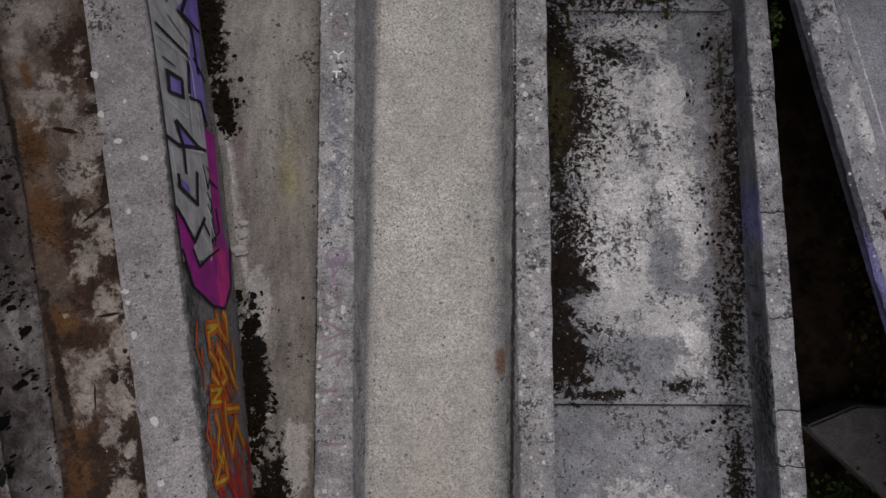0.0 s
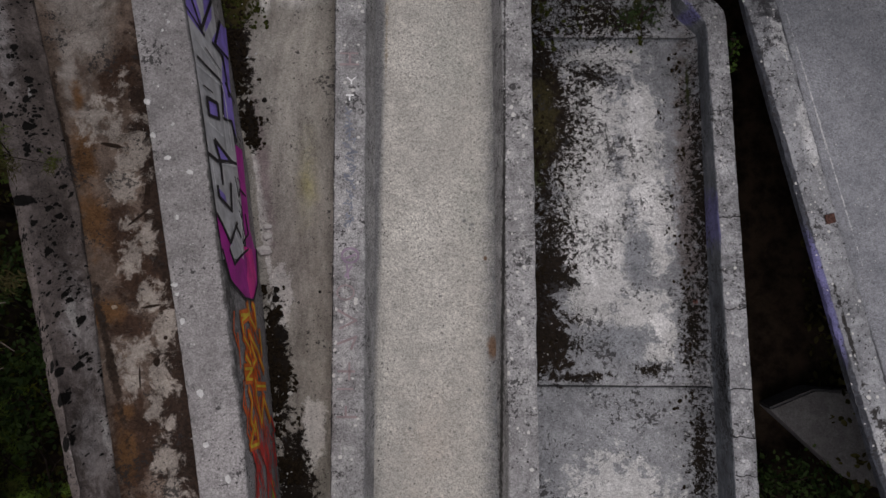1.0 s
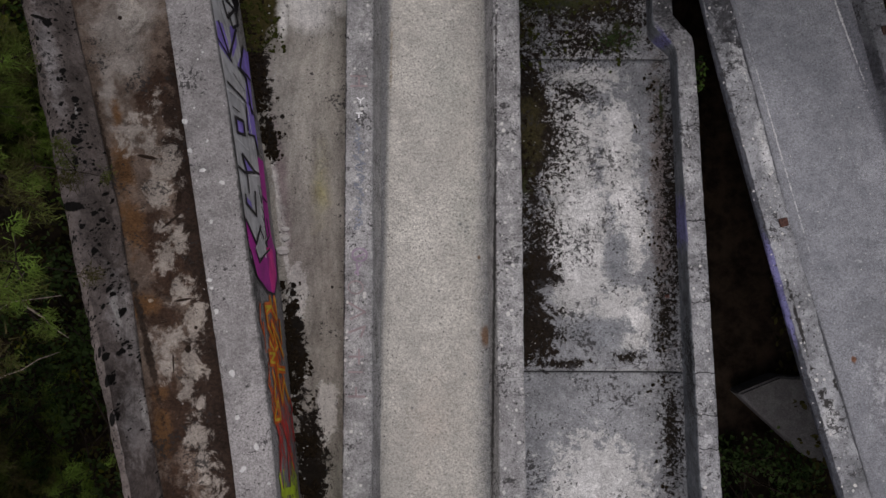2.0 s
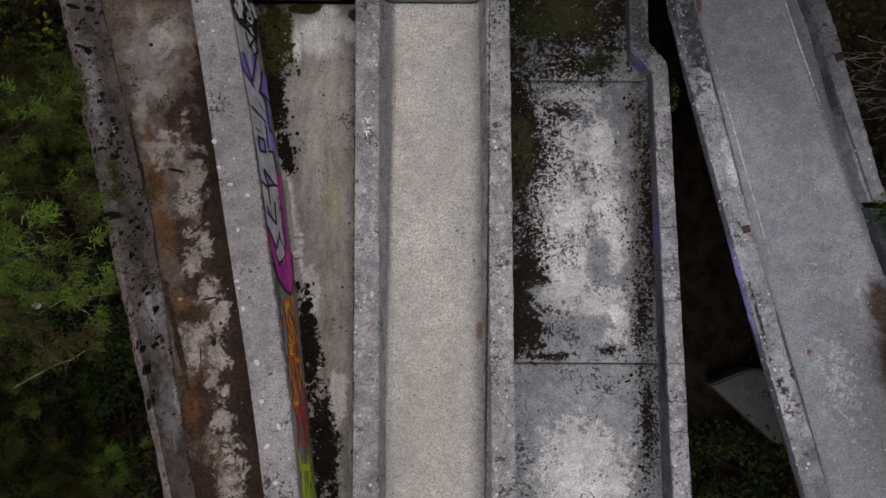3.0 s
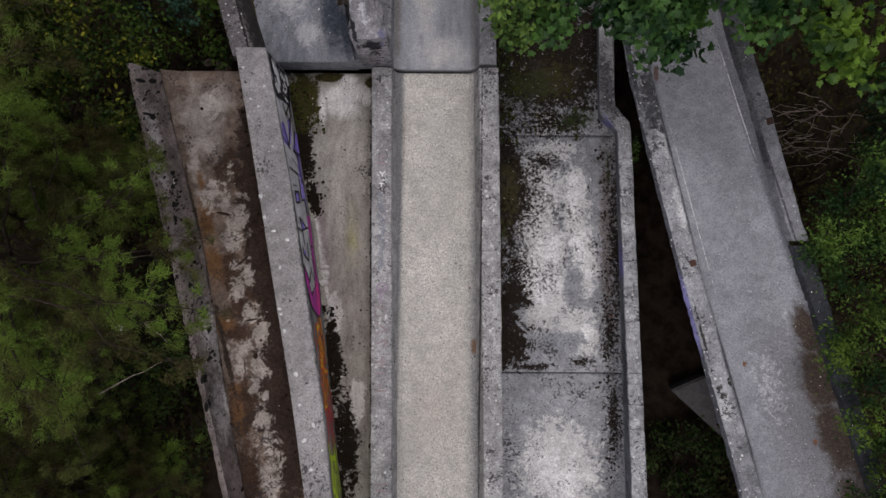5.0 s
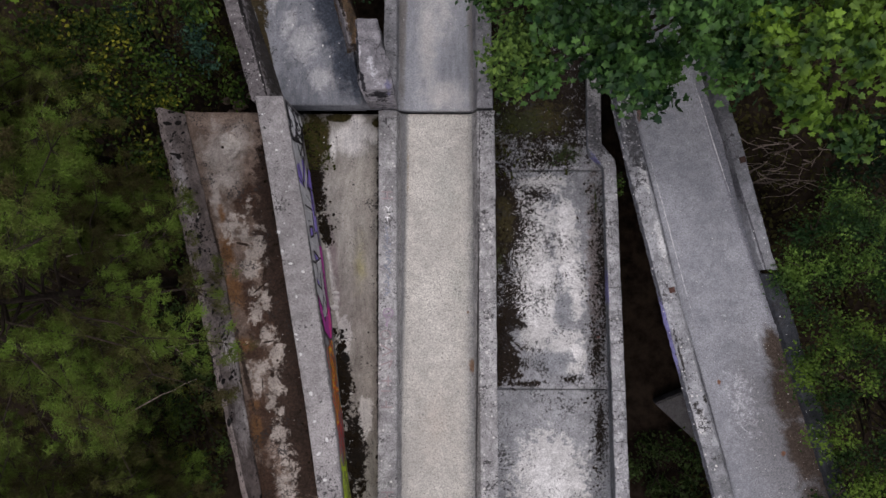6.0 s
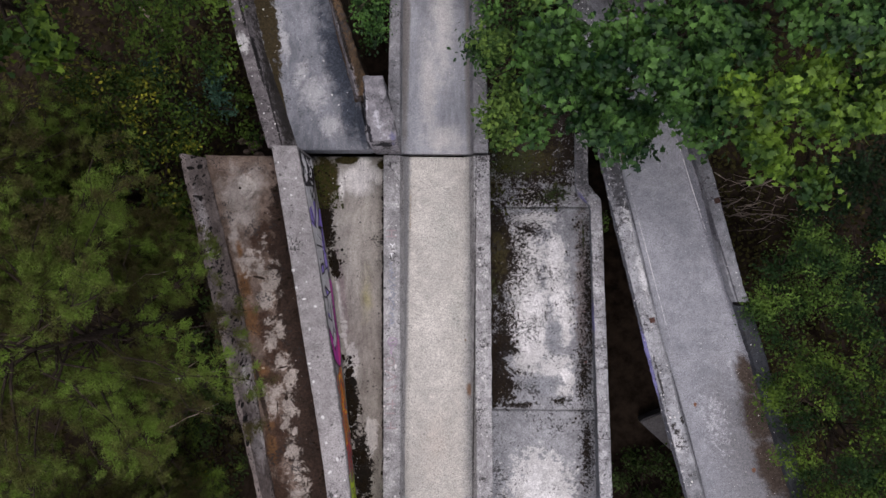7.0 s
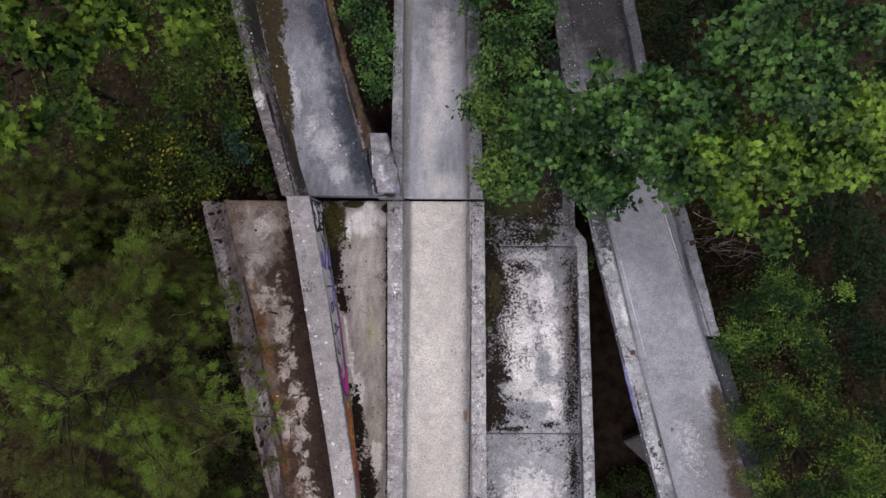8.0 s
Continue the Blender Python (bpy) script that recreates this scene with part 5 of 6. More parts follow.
broadleaf("yellowing_shrub", "low shrub with small yellow leaves on brown soil", "shrub", (-6.3, -1.9), [
    (-6.1, -0.4, -1.6, 0.22), (-5.6, -2.35, -1.5, 0.3), (-6.25, -2.85, -1.4, 0.3), (-6.9, -2.1, -1.5, 0.28), (-5.0, -1.9, -1.6, 0.25), (-5.7, -1.4, -1.7, 0.25), (-4.8, -3.0, -1.5, 0.3)],
    yellow_leaf_mat, 420, 0.07, OVAL, 53, trunk=0.03, spread=0.2)
broadleaf("green_shrub", "dark green shrub beside the pitted wall", "shrub", (-5.9, 5.2), [
    (-5.3, 4.5, -0.6, 0.5), (-4.6, 5.6, -0.5, 0.55), (-5.4, 6.0, -0.2, 0.6), (-4.9, 3.9, -1.0, 0.4), (-6.3, 5.4, -0.4, 0.6), (-4.9, 7.2, -0.4, 0.6), (-5.6, 2.2, -1.0, 0.5), (-6.5, 2.0, -0.8, 0.6), (-5.2, 1.2, -1.2, 0.45), (-7.2, 4.6, -0.6, 0.7), (-7.6, 3.4, -0.8, 0.7), (-6.0, 6.8, 0.0, 0.7), (-5.0, 6.4, 0.6, 0.5), (-4.5, 7.6, 0.4, 0.55), (-7.6, 5.8, 0.0, 0.7), (-4.6, 4.2, -1.5, 0.4), (-4.25, 4.7, -1.3, 0.35), (-4.0, 4.2, -1.8, 0.3), (-4.5, 5.0, -1.2, 0.4), (-4.3, 6.3, 0.5, 0.3), (-4.65, 6.9, 0.7, 0.35)],
    shrub_mat, 380, 0.085, OVAL, 61, trunk=0.05, group="green shrubs")
broadleaf("green_shrub", "dense green shrub spilling over the branch channel wall", "shrub", (7.3, 0.4), [
    (6.25, 0.95, -0.25, 0.38), (6.5, 1.5, -0.3, 0.45), (7.0, 1.0, 0.0, 0.5), (7.4, 1.8, -0.5, 0.5), (7.7, 0.9, -0.2, 0.45), (6.6, 0.2, 0.0, 0.4), (6.05, 0.45, -0.15, 0.22), (6.2, 0.75, -0.1, 0.3), (6.9, 0.6, 0.2, 0.5), (7.4, 0.7, 0.3, 0.5), (6.9, 1.6, 0.0, 0.45), (7.6, 1.4, 0.0, 0.5)],
    bush_mat, 1100, 0.056, OVAL, 71, trunk=0.05, sprays=8, spread=0.22, group="green shrubs")
broadleaf("green_shrub", "tall green shrub beside the stained channel wall", "shrub", (7.6, -1.4), [
    (6.6, -0.4, 0.8, 0.35), (7.0, -1.0, 1.0, 0.5), (7.4, 0.1, 0.9, 0.5), (7.2, -2.0, 1.0, 0.5), (7.9, -1.2, 1.2, 0.6), (7.7, -2.8, 0.9, 0.6), (6.9, -2.9, 0.6, 0.4), (8.8, -2.2, 0.6, 0.6), (6.35, -0.9, 0.5, 0.3), (6.5, -1.6, 0.6, 0.35), (6.7, -2.3, 0.6, 0.4), (6.9, -3.4, 0.6, 0.45), (7.5, -0.6, 0.8, 0.55), (7.6, -2.0, 0.9, 0.6), (8.2, -3.4, 0.7, 0.7), (6.8, -0.4, 0.5, 0.4), (6.42, -2.2, 0.5, 0.33), (6.55, -3.0, 0.5, 0.4), (6.28, -1.3, 0.45, 0.26)],
    deep_bush_mat, 1100, 0.058, OVAL, 81, trunk=0.06, sprays=7, spread=0.24, group="green shrubs")
broadleaf("yellowing_shrub", "small bright yellow-green sapling among bushes", "shrub", (8.5, 1.7), [(8.4, 1.7, -0.25, 0.16), (8.55, 1.6, -0.3, 0.12)],
    bright_maple_mat, 700, 0.075, OVAL, 87, trunk=0.02, spread=0.14)
broadleaf("blue_green_shrub", "low blue-green bush at the foot of the aged wall", "shrub", (-5.3, 4.9), [
    (-5.8, 5.15, -0.7, 0.30), (-4.55, 4.95, -0.8, 0.30), (-5.2, 4.35, -0.9, 0.26), (-4.4, 4.5, -1.0, 0.24)],
    teal_mat, 700, 0.07, OVAL, 89, trunk=0.03, spread=0.16, sprays=20)
broadleaf("green_shrub", "dark green undergrowth beyond the bushes", "shrub", (9.2, 0.8), [
    (8.9, 1.2, -0.9, 0.7), (9.6, 0.2, -0.8, 0.8), (9.4, 2.4, -1.2, 0.8), (8.0, 2.9, -1.4, 0.6), (9.9, -1.4, -0.4, 0.9), (9.6, -3.0, -0.2, 0.9), (8.9, 3.4, -1.3, 0.7), (10.6, 1.4, -0.9, 0.9)],
    dark_shrub_mat, 420, 0.085, OVAL, 83, trunk=0.05, sprays=11, group="green shrubs")
broadleaf("green_shrub", "dark green undergrowth below the maple crown", "shrub", (5.9, 8.2), [
    (5.2, 7.6, -1.3, 0.6), (5.9, 8.4, -1.2, 0.7), (5.0, 8.9, -1.3, 0.7), (6.8, 7.6, -1.2, 0.8), (6.9, 9.0, -1.2, 0.9), (8.0, 8.2, -1.2, 0.9), (5.4, 6.6, -1.4, 0.5), (5.0, 10.2, -1.4, 0.8)],
    dark_shrub_mat, 420, 0.085, OVAL, 85, trunk=0.05, sprays=11, group="green shrubs")
broadleaf("green_shrub", "low fern-green plants between two channel walls", "shrub", (-1.6, 7.0), [
    (-1.36, 5.9, -0.6, 0.22), (-1.42, 6.35, -0.35, 0.3), (-1.5, 6.9, -0.25, 0.36), (-1.65, 7.5, -0.2, 0.42), (-1.75, 8.2, -0.2, 0.45), (-1.9, 9.0, -0.2, 0.5)],
    maple_mat, 900, 0.07, OVAL, 91, trunk=0.03, spread=0.18, sprays=34, group="green shrubs")
broadleaf("green_shrub", "low plants in the dark gap under the channel", "shrub", (4.2, -3.0), [
    (4.7, -3.1, -2.5, 0.35), (5.0, -3.6, -2.4, 0.45), (4.5, -3.7, -2.4, 0.4), (5.2, -4.3, -2.3, 0.5), (4.7, -4.6, -2.2, 0.5), (5.3, -3.4, -2.5, 0.35), (4.3, -3.2, -2.7, 0.25), (3.9, -3.6, -2.6, 0.25)],
    weed_mat, 800, 0.075, OVAL, 101, trunk=0.03, spread=0.2, group="green shrubs")
broadleaf("green_shrub", "dim low undergrowth at the foot of the pitted wall", "shrub", (-5.2, -1.0), [
    (-4.6, 0.6, -1.5, 0.4), (-4.5, -0.3, -1.5, 0.4), (-4.9, -1.0, -1.5, 0.5), (-4.4, -1.4, -1.5, 0.4), (-4.9, -2.2, -1.4, 0.5), (-4.2, -2.6, -1.4, 0.4), (-5.4, -0.2, -1.6, 0.5), (-5.6, -1.8, -1.5, 0.5), (-4.5, -3.4, -1.3, 0.5), (-5.4, -3.2, -1.4, 0.5), (-6.2, -1.0, -1.6, 0.6), (-6.4, -2.6, -1.5, 0.6), (-4.9, 1.4, -1.5, 0.4), (-7.2, -1.8, -1.6, 0.6), (-7.2, -3.6, -1.5, 0.6)],
    weed_mat, 420, 0.08, OVAL, 103, trunk=0.03, spread=0.26, group="green shrubs")

broadleaf("weed", "small green weed growing out of the mossy apron", "weed", (2.35, 2.8), [(2.4, 2.84, -1.42, 0.14), (2.2, 2.72, -1.44, 0.10), (2.55, 2.95, -1.44, 0.10)],
          weed_mat, 500, 0.045, OVAL, 161, trunk=0.006, spread=0.09)

broadleaf("weed", "thin green vine climbing the apron's wall at its kink", "weed", (3.42, 2.3), [(3.29, 2.28, -0.92, 0.07), (3.30, 2.42, -0.98, 0.06), (3.31, 2.12, -1.02, 0.06), (3.34, 2.3, -1.15, 0.09)],
          bush_mat, 900, 0.045, OVAL, 163, trunk=0.008, spread=0.06)


def pine(label, base, top, reach, seed, low=-0.8):
    """A pine: a straight trunk, drooping whorls of branches, and tufts of long needles along them."""
    r = np.random.RandomState(seed)
    ob = thing("pine_tree", label, "tree", group="pine trees")
    foot = Vector((base[0], base[1], ground_z(*base) - 0.1))
    bm = bmesh.new()
    tube(bm, [foot, foot.lerp(Vector((base[0], base[1], top)), 0.5), (base[0], base[1], top)], 0.13, 0.02, 8)
    tufts = [(Vector((base[0], base[1], top)), Vector((0, 0, 1)))]
    z = low
    while z < top - 0.15:
        f = (z - low) / (top - low)
        for k in range(7):
            ang = r.rand() * 6.283
            length = reach * (0.45 + 0.60 * math.sin(3.1416 * min(1.0, 0.08 + 0.85 * f))) * (0.62 + 0.45 * r.rand())
            a = Vector((base[0], base[1], z))
            out = Vector((math.cos(ang), math.sin(ang), 0.10))
            b = a + out * length + Vector((0, 0, 0.15 * length * (f - 0.6)))
            pts = limb_points(a, b, r, 0.10 * length, 6)
            tube(bm, pts, 0.022, 0.005, 4)
            for i in range(2, 7):
                p = pts[i]
                pad = p + Vector(r.normal(size=3)) * 0.10
                for s in range(7):
                    q = pad + Vector(r.normal(size=3)) * 0.13
                    side = (q - pts[i - 1]).normalized()
                    tube(bm, [p, q], 0.005, 0.003, 3)
                    tufts.append((q, side))
        z += 0.34 + 0.16 * r.rand()
    part("trunk", bm, bark_mat, ob, "brown trunk with thin branches")
    n = 84
    q = np.repeat(np.array([t[0] for t in tufts]), n, axis=0)
    d = np.repeat(np.array([t[1] for t in tufts]), n, axis=0) * 0.7 + r.normal(size=q.shape) * 0.75 + np.array((0, 0, 0.3))
    d /= np.linalg.norm(d, axis=1, keepdims=True)
    w = np.cross(d, r.normal(size=q.shape))
    w /= np.linalg.norm(w, axis=1, keepdims=True)
    q = q + r.normal(size=q.shape) * 0.035
    ln = 0.045 + 0.04 * r.rand(len(q), 1)
    verts = np.stack([q - w * 0.005, q + w * 0.005, q + d * ln], 1).reshape(-1, 3)
    me = bpy.data.meshes.new("needles")
    me.vertices.add(len(verts))
    me.vertices.foreach_set("co", verts.ravel())
    me.loops.add(len(verts))
    me.loops.foreach_set("vertex_index", np.arange(len(verts), dtype=np.int32))
    me.polygons.add(len(q))
    me.polygons.foreach_set("loop_start", np.arange(0, len(verts), 3, dtype=np.int32))
    me.update(calc_edges=True)
    me.materials.append(needle_mat)
    crown = new("needles", me)
    crown.parent = ob
    return ob


pine("bushy green pine tree growing beside the pitted wall", (-5.15, 0.4), 4.8, 2.6, 111, low=1.3)
pine("bushy green pine tree below the other one", (-6.1, -3.5), 3.6, 2.3, 121, low=-1.7)
pine("dark green pine tree deeper in the wood", (-8.6, 1.2), 4.4, 2.2, 131)
pine("young pine tree close to the pitted wall", (-5.75, 1.6), 1.3, 0.85, 151, low=-1.6)
pine("young pine tree among yellowing shrubs", (-7.3, 2.9), 2.6, 1.5, 141)

# leaf litter and seedlings on the soil
r = np.random.RandomState(7)
n = 42000
gx = np.where(r.rand(n) < 0.55, -4.6 - 9 * r.rand(n) ** 1.2, 5.2 + 8 * r.rand(n) ** 1.2)
gy = -7 + 18 * r.rand(n)
gz = np.array([ground_z(x, y) for x, y in zip(gx, gy)]) + 0.03 + 0.9 * r.rand(n) ** 2
me = leaves_mesh("ground_plants", np.stack([gx, gy, gz], 1), np.array((0, 0, 1.0)) + 0.5 * r.normal(size=(n, 3)), 0.06 + 0.08 * r.rand(n), OVAL, 8)
me.materials.append(litter_mat)
tagged(new("ground_plants", me), "dark leaf litter and low plants on forest soil", "ground plants", kind="stuff")

bm = bmesh.new()
for _ in range(70):
    x, y = 6.9 + 0.75 * r.normal(), 2.75 + 0.35 * r.normal()
    a = 0.45 * r.normal()
    ln = 0.2 + 0.55 * r.rand()
    z = -2.0 - SLOPE * y + 0.25 * r.normal()
    d = Vector((math.cos(a), math.sin(a), 0.3 * r.normal()))
    tube(bm, limb_points(Vector((x, y, z)) - d * ln / 2, Vector((x, y, z)) + d * ln / 2, r, 0.02 * r.normal(), 4), 0.005 + 0.013 * r.rand() ** 2, 0.003, 5)
for _ in range(5):
    x, y = 6.9 + 0.5 * r.normal(), 2.7 + 0.25 * r.normal()
    tube(bm, limb_points((x, y, ground_z(x, y)), (x + 0.2 * r.normal(), y + 0.2 * r.normal(), -1.9 - SLOPE * y), r, 0.0, 4), 0.03, 0.012, 5)
tagged(part("dead_branch_pile", bm, twig_mat), "heap of dry bare branches beside the channel", "dead branches", kind="stuff")


# ---- moss and debris lying along the wall feet ----
def lumps_mesh(name, spots, seed):
    """Small ragged lumps, one per (x, y, z, radius)."""
    r = np.random.RandomState(seed)
    base = np.array([(1, 0, 0), (0, 1, 0), (-1, 0, 0), (0, -1, 0), (0, 0, 0.8), (0, 0, -0.5), (0.7, 0.7, 0.3), (-0.7, -0.7, 0.3)])
    faces = [(0, 6, 4), (6, 1, 4), (1, 2, 4), (2, 7, 4), (7, 3, 4), (3, 0, 4), (0, 5, 6), (6, 5, 1), (1, 5, 2), (2, 5, 7), (7, 5, 3), (3, 5, 0)]
    V, F = [], []
    for i, (x, y, z, rad) in enumerate(spots):
        a = r.rand() * 6.283
        c, d = math.cos(a), math.sin(a)
        p = base * (0.6 + 0.8 * r.rand(8, 1)) * rad
        V += np.stack([x + p[:, 0] * c - p[:, 1] * d, y + p[:, 0] * d + p[:, 1] * c, z + p[:, 2]], 1).tolist()
        F += [tuple(8 * i + k for k in f) for f in faces]
    me = bpy.data.meshes.new(name)
    me.from_pydata(V, [], F)
    return me


def scatter(n, y0, y1, x_at, width, h, seed, size=0.02, cut=0.05):
    """Spots beside a plan line, thinned to ragged patches; width > 0 lies to its right, < 0 to its left."""
    r = np.random.RandomState(seed)
    out = []
    while len(out) < n:
        y = y0 + (y1 - y0) * r.rand()
        u = r.rand() ** 1.8
        x = x_at(y) + width * u
        if noise.noise(Vector((x * 4, y * 4, seed))) + 0.5 * noise.noise(Vector((x * 13, y * 13, seed))) + 0.35 * (0.5 - u) < cut:
            continue
        out.append((x, y, h - SLOPE * y + 0.004, size * (0.35 + 0.9 * r.rand() ** 2)))
    return out


moss_mat = plain("dark_moss", (0.020, 0.014, 0.008), 0.95, 0.6, 30.0)
green_moss_mat = plain("green_moss", (0.040, 0.045, 0.010), 0.95, 0.6, 30.0)
for label, mat, spots in (
        ("dark moss and rotten leaves on the wedge floor", moss_mat, scatter(900, -3.6, -0.4, lambda y: lerp(GW_B, y) + 0.02, 0.27, -0.66, 201, 0.028) + scatter(420, 1.1, 3.3, lambda y: lerp(GW_B, y) + 0.02, 0.30, -0.66, 202, 0.026) + scatter(260, -3.5, 3.4, lambda y: lerp(CL_O, y) - 0.005, -0.07, -0.66, 203, 0.02)),
        ("dark moss lumps along the apron's edge", moss_mat, scatter(650, -1.5, 3.6, lambda y: lerp(CR_O, y) + 0.02, 0.36, -1.17, 204, 0.024) + scatter(190, -3.4, 2.4, lambda y: 2.88, -0.30, -1.17, 205, 0.022, 0.1)),
        ("dark mud and leaves on the stained floor", moss_mat, scatter(700, -3.0, 3.0, lambda y: lerp(GW_L, y) - 0.03, -0.40, -0.50, 206, 0.024)),
        ("green moss cushions beside the joint", green_moss_mat, scatter(260, 2.5, 3.4, lambda y: lerp(GW_B, y) + 0.02, 0.5, -0.66, 207, 0.026, -0.2) + scatter(300, 2.4, 4.2, lambda y: 1.0, 1.5, -1.17, 208, 0.028, 0.0))):
    me = lumps_mesh("moss_lumps", spots, 210)
    me.materials.append(mat)
    tagged(new("moss_lumps", me), label, "moss", kind="stuff")


def stone(name, label, category, x, y, h, size, material, seed):
    bm = bmesh.new()
    bmesh.ops.create_icosphere(bm, subdivisions=2, radius=1.0)
    for v in bm.verts:
        v.co *= 1 + 0.45 * noise.noise(v.co * 1.6 + Vector((seed, 0, 0)))
        v.co = Vector((v.co.x * size, v.co.y * size * 0.7, v.co.z * size * 0.45)) + Vector((x, y, h - SLOPE * y + size * 0.3))
    return tagged(part(name, bm, material), label, category)


pale_mat = plain("pale_litter", (0.62, 0.60, 0.56), 0.7, 0.15, 30.0)
rubble_mat = plain("brown_rubble", (0.16, 0.12, 0.095), 0.95, 0.5, 12.0)
tan_mat = plain("tan_stone", (0.42, 0.33, 0.24), 0.8, 0.25, 30.0)
stone("small_stone", "small tan stone lying on brown mud", "stone", -3.46, -0.63, -0.46, 0.035, tan_mat, 3)
stone("crumpled_paper", "crumpled white plastic at the foot of the painted wall", "litter", -1.945, -0.02, -0.655, 0.075, pale_mat, 7)
stone("crumpled_paper", "torn white plastic strip at the foot of the painted wall", "litter", -1.92, 0.13, -0.655, 0.055, pale_mat, 9)
stone("crumpled_paper", "small white plastic scrap at the foot of the painted wall", "litter", -1.925, 0.24, -0.655, 0.05, pale_mat, 13)
stone("small_stone", "small pale stone on the wedge floor", "stone", -1.62, -1.55, -0.655, 0.03, pale_mat, 11)


# ---- droppings and lime crust on the wall tops ----
def splat_mesh(name, spots, seed):
    """Flat ragged domes, one per (x, y, z, radius)."""
    r = np.random.RandomState(seed)
    V, F = [], []
    for i, (x, y, z, rad) in enumerate(spots):
        turn, wide = r.rand() * 6.283, 0.7 + 0.6 * r.rand()
        for k in range(9):
            a = k * 0.698
            d = rad * (0.65 + 0.6 * r.rand())
            px, py = d * wide * math.cos(a), d / wide * math.sin(a)
            V.append((x + px * math.cos(turn) - py * math.sin(turn), y + px * math.sin(turn) + py * math.cos(turn), z - 0.004))
        V.append((x, y, z + 0.008))
        F += [(10 * i + k, 10 * i + (k + 1) % 9, 10 * i + 9) for k in range(9)]
    me = bpy.data.meshes.new(name)
    me.from_pydata(V, [], F)
    return me


def crust(n, y0, y1, x_at, width, h, seed, size):
    """Spots on a wall top beside a plan line, gathered in ragged groups."""
    r = np.random.RandomState(seed)
    out = []
    while len(out) < n:
        y, x = y0 + (y1 - y0) * r.rand(), width * r.rand() ** 2
        x += x_at(y)
        if noise.noise(Vector((x * 5, y * 2.2, seed))) > -0.05:
            out.append((x, y, (h(y) if callable(h) else h) - SLOPE * y + 0.006, size * (0.3 + 0.9 * r.rand() ** 3)))
    return out


dropping_mat = plain("bird_dropping", (0.66, 0.655, 0.64), 0.8, 0.12, 40.0)
crust_mat = plain("lime_crust", (0.56, 0.555, 0.54), 0.9, 0.2, 40.0)
DROPPINGS = [(-2.64, 1.31, 0.03), (-2.57, 1.0, 0.027), (-2.4, 1.1, 0.018), (-2.43, 0.8, 0.028), (-2.23, 0.67, 0.026), (-2.55, 1.45, 0.012), (-2.32, 0.27, 0.02), (-2.32, -0.32, 0.024), (-2.29, -0.4, 0.018), (-2.23, -0.63, 0.03), (-2.05, -1.24, 0.036),
             (-1.98, -1.66, 0.028), (-2.84, 2.77, 0.018), (-2.72, 2.65, 0.024), (-2.64, 2.96, 0.02), (-2.97, 3.25, 0.016), (-1.78, -1.94, 0.034), (-1.91, -2.15, 0.03), (-1.8, -2.54, 0.028), (-1.65, -2.28, 0.02), (-2.49, 2.05, 0.014), (-2.54, 1.97, 0.012)]
for label, mat, spots in (
        ("white bird droppings on the painted wall's top", dropping_mat, [(x, y, FACE_TOP - SLOPE * y + 0.008, d) for x, y, d in DROPPINGS] + crust(40, -3.5, 3.4, lambda y: lerp(GW_L, y) + 0.03, 0.34, FACE_TOP, 301, 0.007)),
        ("pale lime crust along the channel wall's edge", crust_mat, crust(190, -3.5, 3.4, lambda y: lerp(CR_I, y) + 0.012, 0.10, -0.10, 302, 0.012) + crust(60, -3.5, 3.4, lambda y: lerp(CR_O, y) - 0.02, -0.2, -0.10, 303, 0.009) + crust(50, -3.5, 3.4, lambda y: lerp(CL_I, y) - 0.012, -0.08, -0.10, 304, 0.010)),
        ("pale lime specks on the branch channel's wall", crust_mat, crust(120, -3.5, 4.5, lambda y: lerp(FR_LO, y) + 0.05, 0.22, -0.30, 305, 0.013)),
        ("pale lime specks on the apron's wall", crust_mat, crust(90, -3.5, 2.5, lambda y: lerp(RW_L, y) + 0.03, 0.18, lambda y: -0.50 - 0.042 * max(-3, min(3, y)), 306, 0.011)),
        ("pale lime chips on the dark moss of the wedge floor", crust_mat, crust(60, -3.3, 3.2, lambda y: lerp(GW_B, y) + 0.05, 0.36, -0.645, 308, 0.012)),
        ("pale chips on the muddy outer floor", crust_mat, crust(55, -3.0, 2.6, lambda y: lerp(GW_L, y) - 0.08, -0.9, -0.49, 309, 0.009)),
        ("white droppings on the wet upper floor", dropping_mat, crust(26, 3.9, 7.5, lambda y: lerp(PL_I, y) + 0.3, 1.2, -0.20, 307, 0.018))):
    me = splat_mesh("wall_specks", spots, 310)
    me.materials.append(mat)
    tagged(new("wall_specks", me), label, "droppings" if "droppings" in label else "lime crust", kind="stuff")


# ---- cracks across the apron wall ----
def on_apron_wall(y, u, lift):
    x = lerp(RW_L, y) * (1 - u) + lerp(RW_R, y) * u
    return Vector((x, y, -0.50 - 0.042 * max(-3, min(3, y)) - SLOPE * y + lift))


crack_mat = plain("crack_dirt", (0.015, 0.013, 0.012), 0.95, 0.4, 30.0, 0.0)
r = np.random.RandomState(17)
for y in (0.36, -0.62, -1.44, -1.92, -2.30, 1.55):
    pts = [(y + 0.03 * (r.rand() - 0.5), 0.04 + 0.92 * i / 6) for i in range(7)]
    painted_part("crack", crack_mat, on_apron_wall, strokes=[pts], width=0.009, lift=0.012, span=0.25, parent=apron_wall)

def on_apron_face(y, u, lift):
    x, h = lerp(RW_L, y), -0.50 - 0.042 * max(-3, min(3, y))
    return Vector((x + 0.09 * u - lift, y, h - 0.03 - 0.5 * u - SLOPE * y))


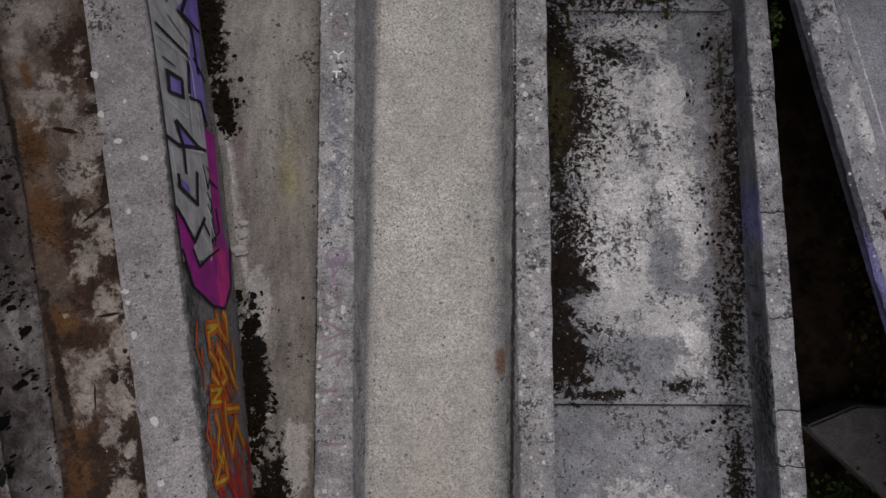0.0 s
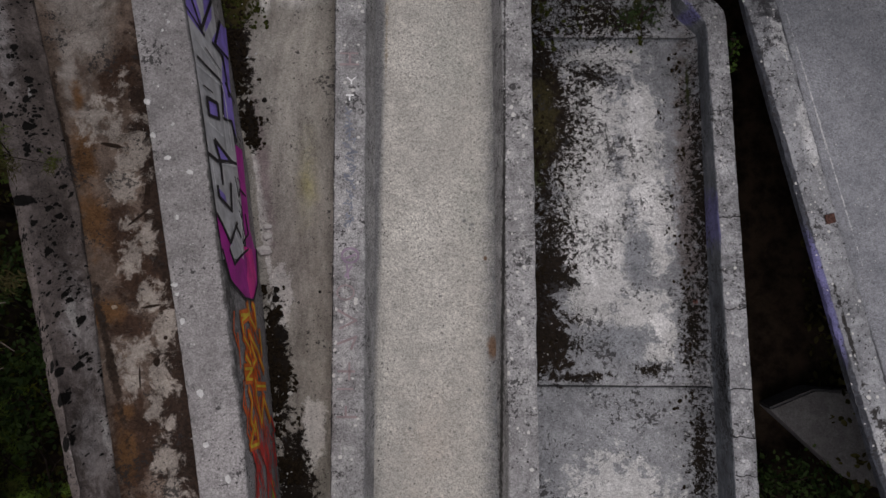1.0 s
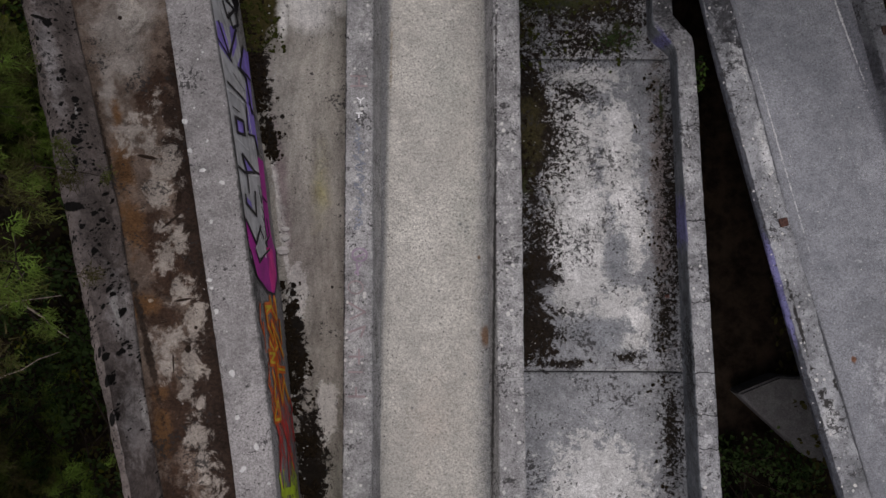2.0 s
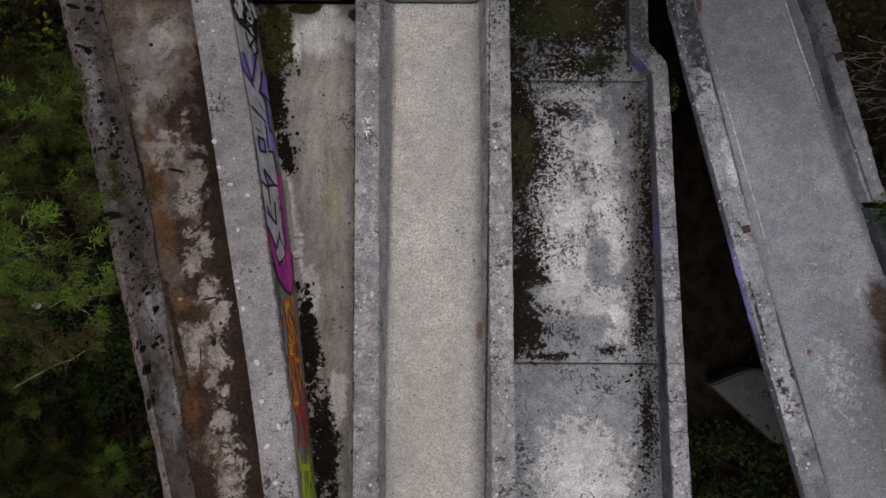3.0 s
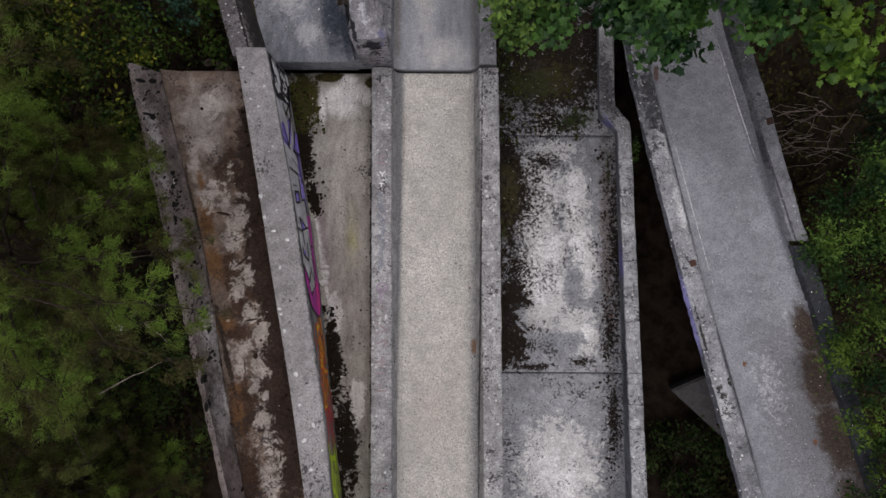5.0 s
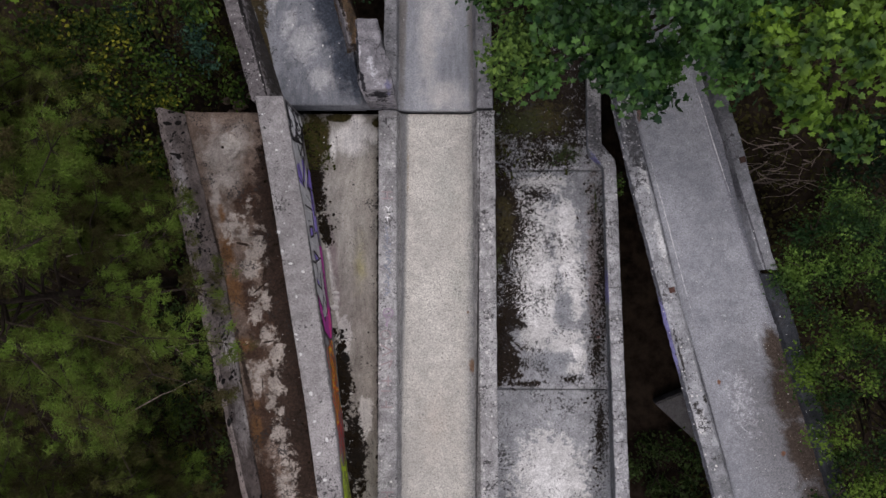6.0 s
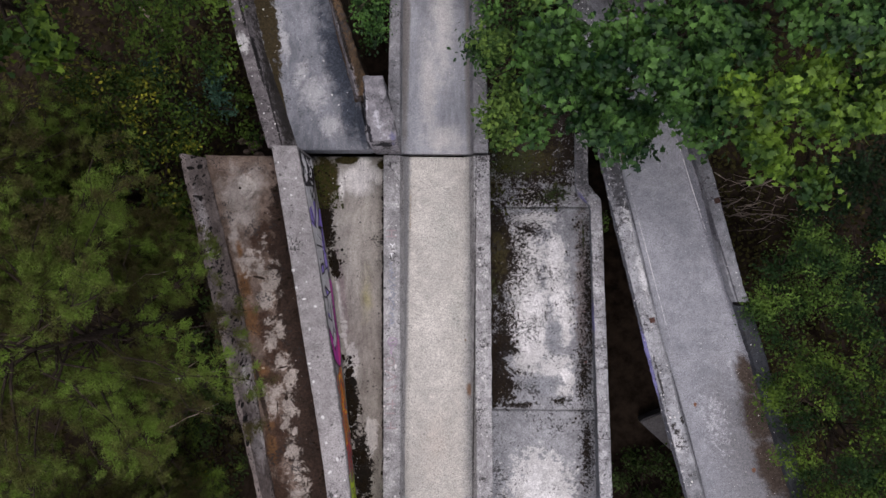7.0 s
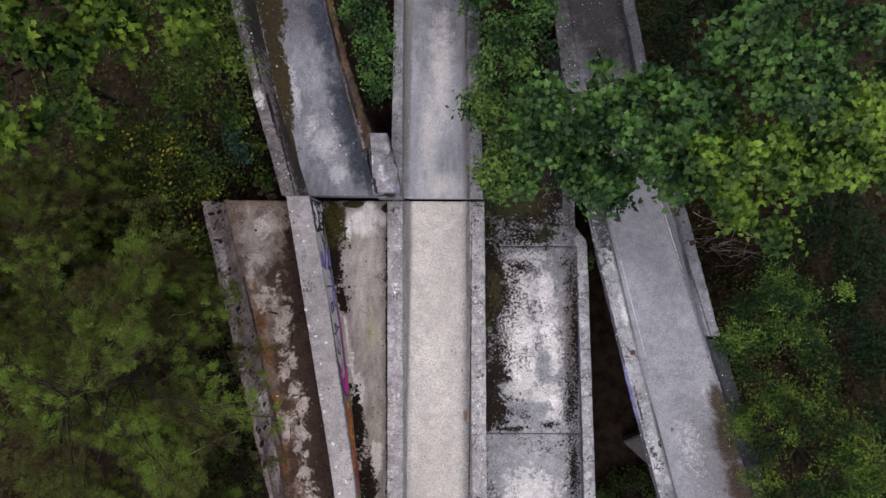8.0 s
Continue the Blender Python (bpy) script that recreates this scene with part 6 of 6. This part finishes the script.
bars = []
for y in (-0.35, -0.62, -0.86, -0.94, -1.05, -1.17, -1.27, -1.37, -1.46):
    a = 0.15 + 0.2 * r.rand()
    bars.append([(y, a), (y + 0.02 * (r.rand() - 0.5), a + 0.35 + 0.25 * r.rand())])
    bars.append([(y - 0.05, a + 0.1), (y + 0.01, a + 0.12 + 0.2 * r.rand())])
painted_part("unreadable_writing", black_mat, on_apron_face, strokes=bars, width=0.016, lift=0.012, span=0.5, parent=apron_wall, label="thin black writing that cannot be read")
bm = bmesh.new()
tube(bm, [(-7.4, 7.9, ground_z(-7.4, 7.9) - 0.1), (-6.87, 7.21, -2.28), (-6.66, 6.96, -2.16), (-6.44, 6.73, -2.24), (-6.2, 6.3, ground_z(-6.2, 6.3) - 0.1)], 0.05, 0.035, 7)
tagged(part("dead_limb", bm, twig_mat), "grey bare limb lying among undergrowth", "dead branches")

# bare twigs and litter caught in the pine
bm = bmesh.new()
for x0, y0, x1, y1, z in ((-5.4, -0.75, -3.95, -0.5, 0.75), (-4.35, -0.55, -3.9, -0.95, 0.7), (-5.6, -0.2, -4.6, -1.1, 0.9), (-5.0, -1.6, -4.0, -1.1, 0.7), (-5.8, 0.9, -4.7, 1.3, 1.2), (-4.6, -0.6, -4.3, -0.25, 0.8)):
    tube(bm, limb_points((x0, y0, z), (x1, y1, z - 0.1), r, 0.05, 6), 0.014, 0.004, 5)
tagged(part("dead_branches", bm, twig_mat), "thin bare grey twigs among pine branches", "dead branches", kind="stuff")
for k, (x, y, d) in enumerate(((-4.15, 3.95, 0.16), (-4.4, 4.05, 0.11), (-3.95, 4.15, 0.09), (-4.3, 3.82, 0.08), (-4.05, 3.75, 0.12))):
    tagged(stone("rubble_stone", "brown broken concrete lump on dark soil", "rubble", x, y, -1.75, d, rubble_mat, 30 + k), group="rubble beside the joint")
bm = bmesh.new()
tube(bm, [(-4.2, 3.95, ground_z(-4.2, 3.95) - 0.1), (-4.2, 3.95, -1.95 - SLOPE * 3.95)], 0.75, 0.42, 12)
for v in bm.verts:
    v.co += Vector((noise.noise(v.co * 2.1), noise.noise(v.co * 2.3 + Vector((5, 0, 0))), 0)) * 0.15
tagged(part("soil_mound", bm, soil_mat), "mound of dark soil with rubble on it", "soil mound", kind="structure")
stone("crumpled_wrapper", "small crumpled white wrapper caught on a twig", "litter", -4.62, -0.61, 0.80 - 0.0, 0.06, pale_mat, 19)
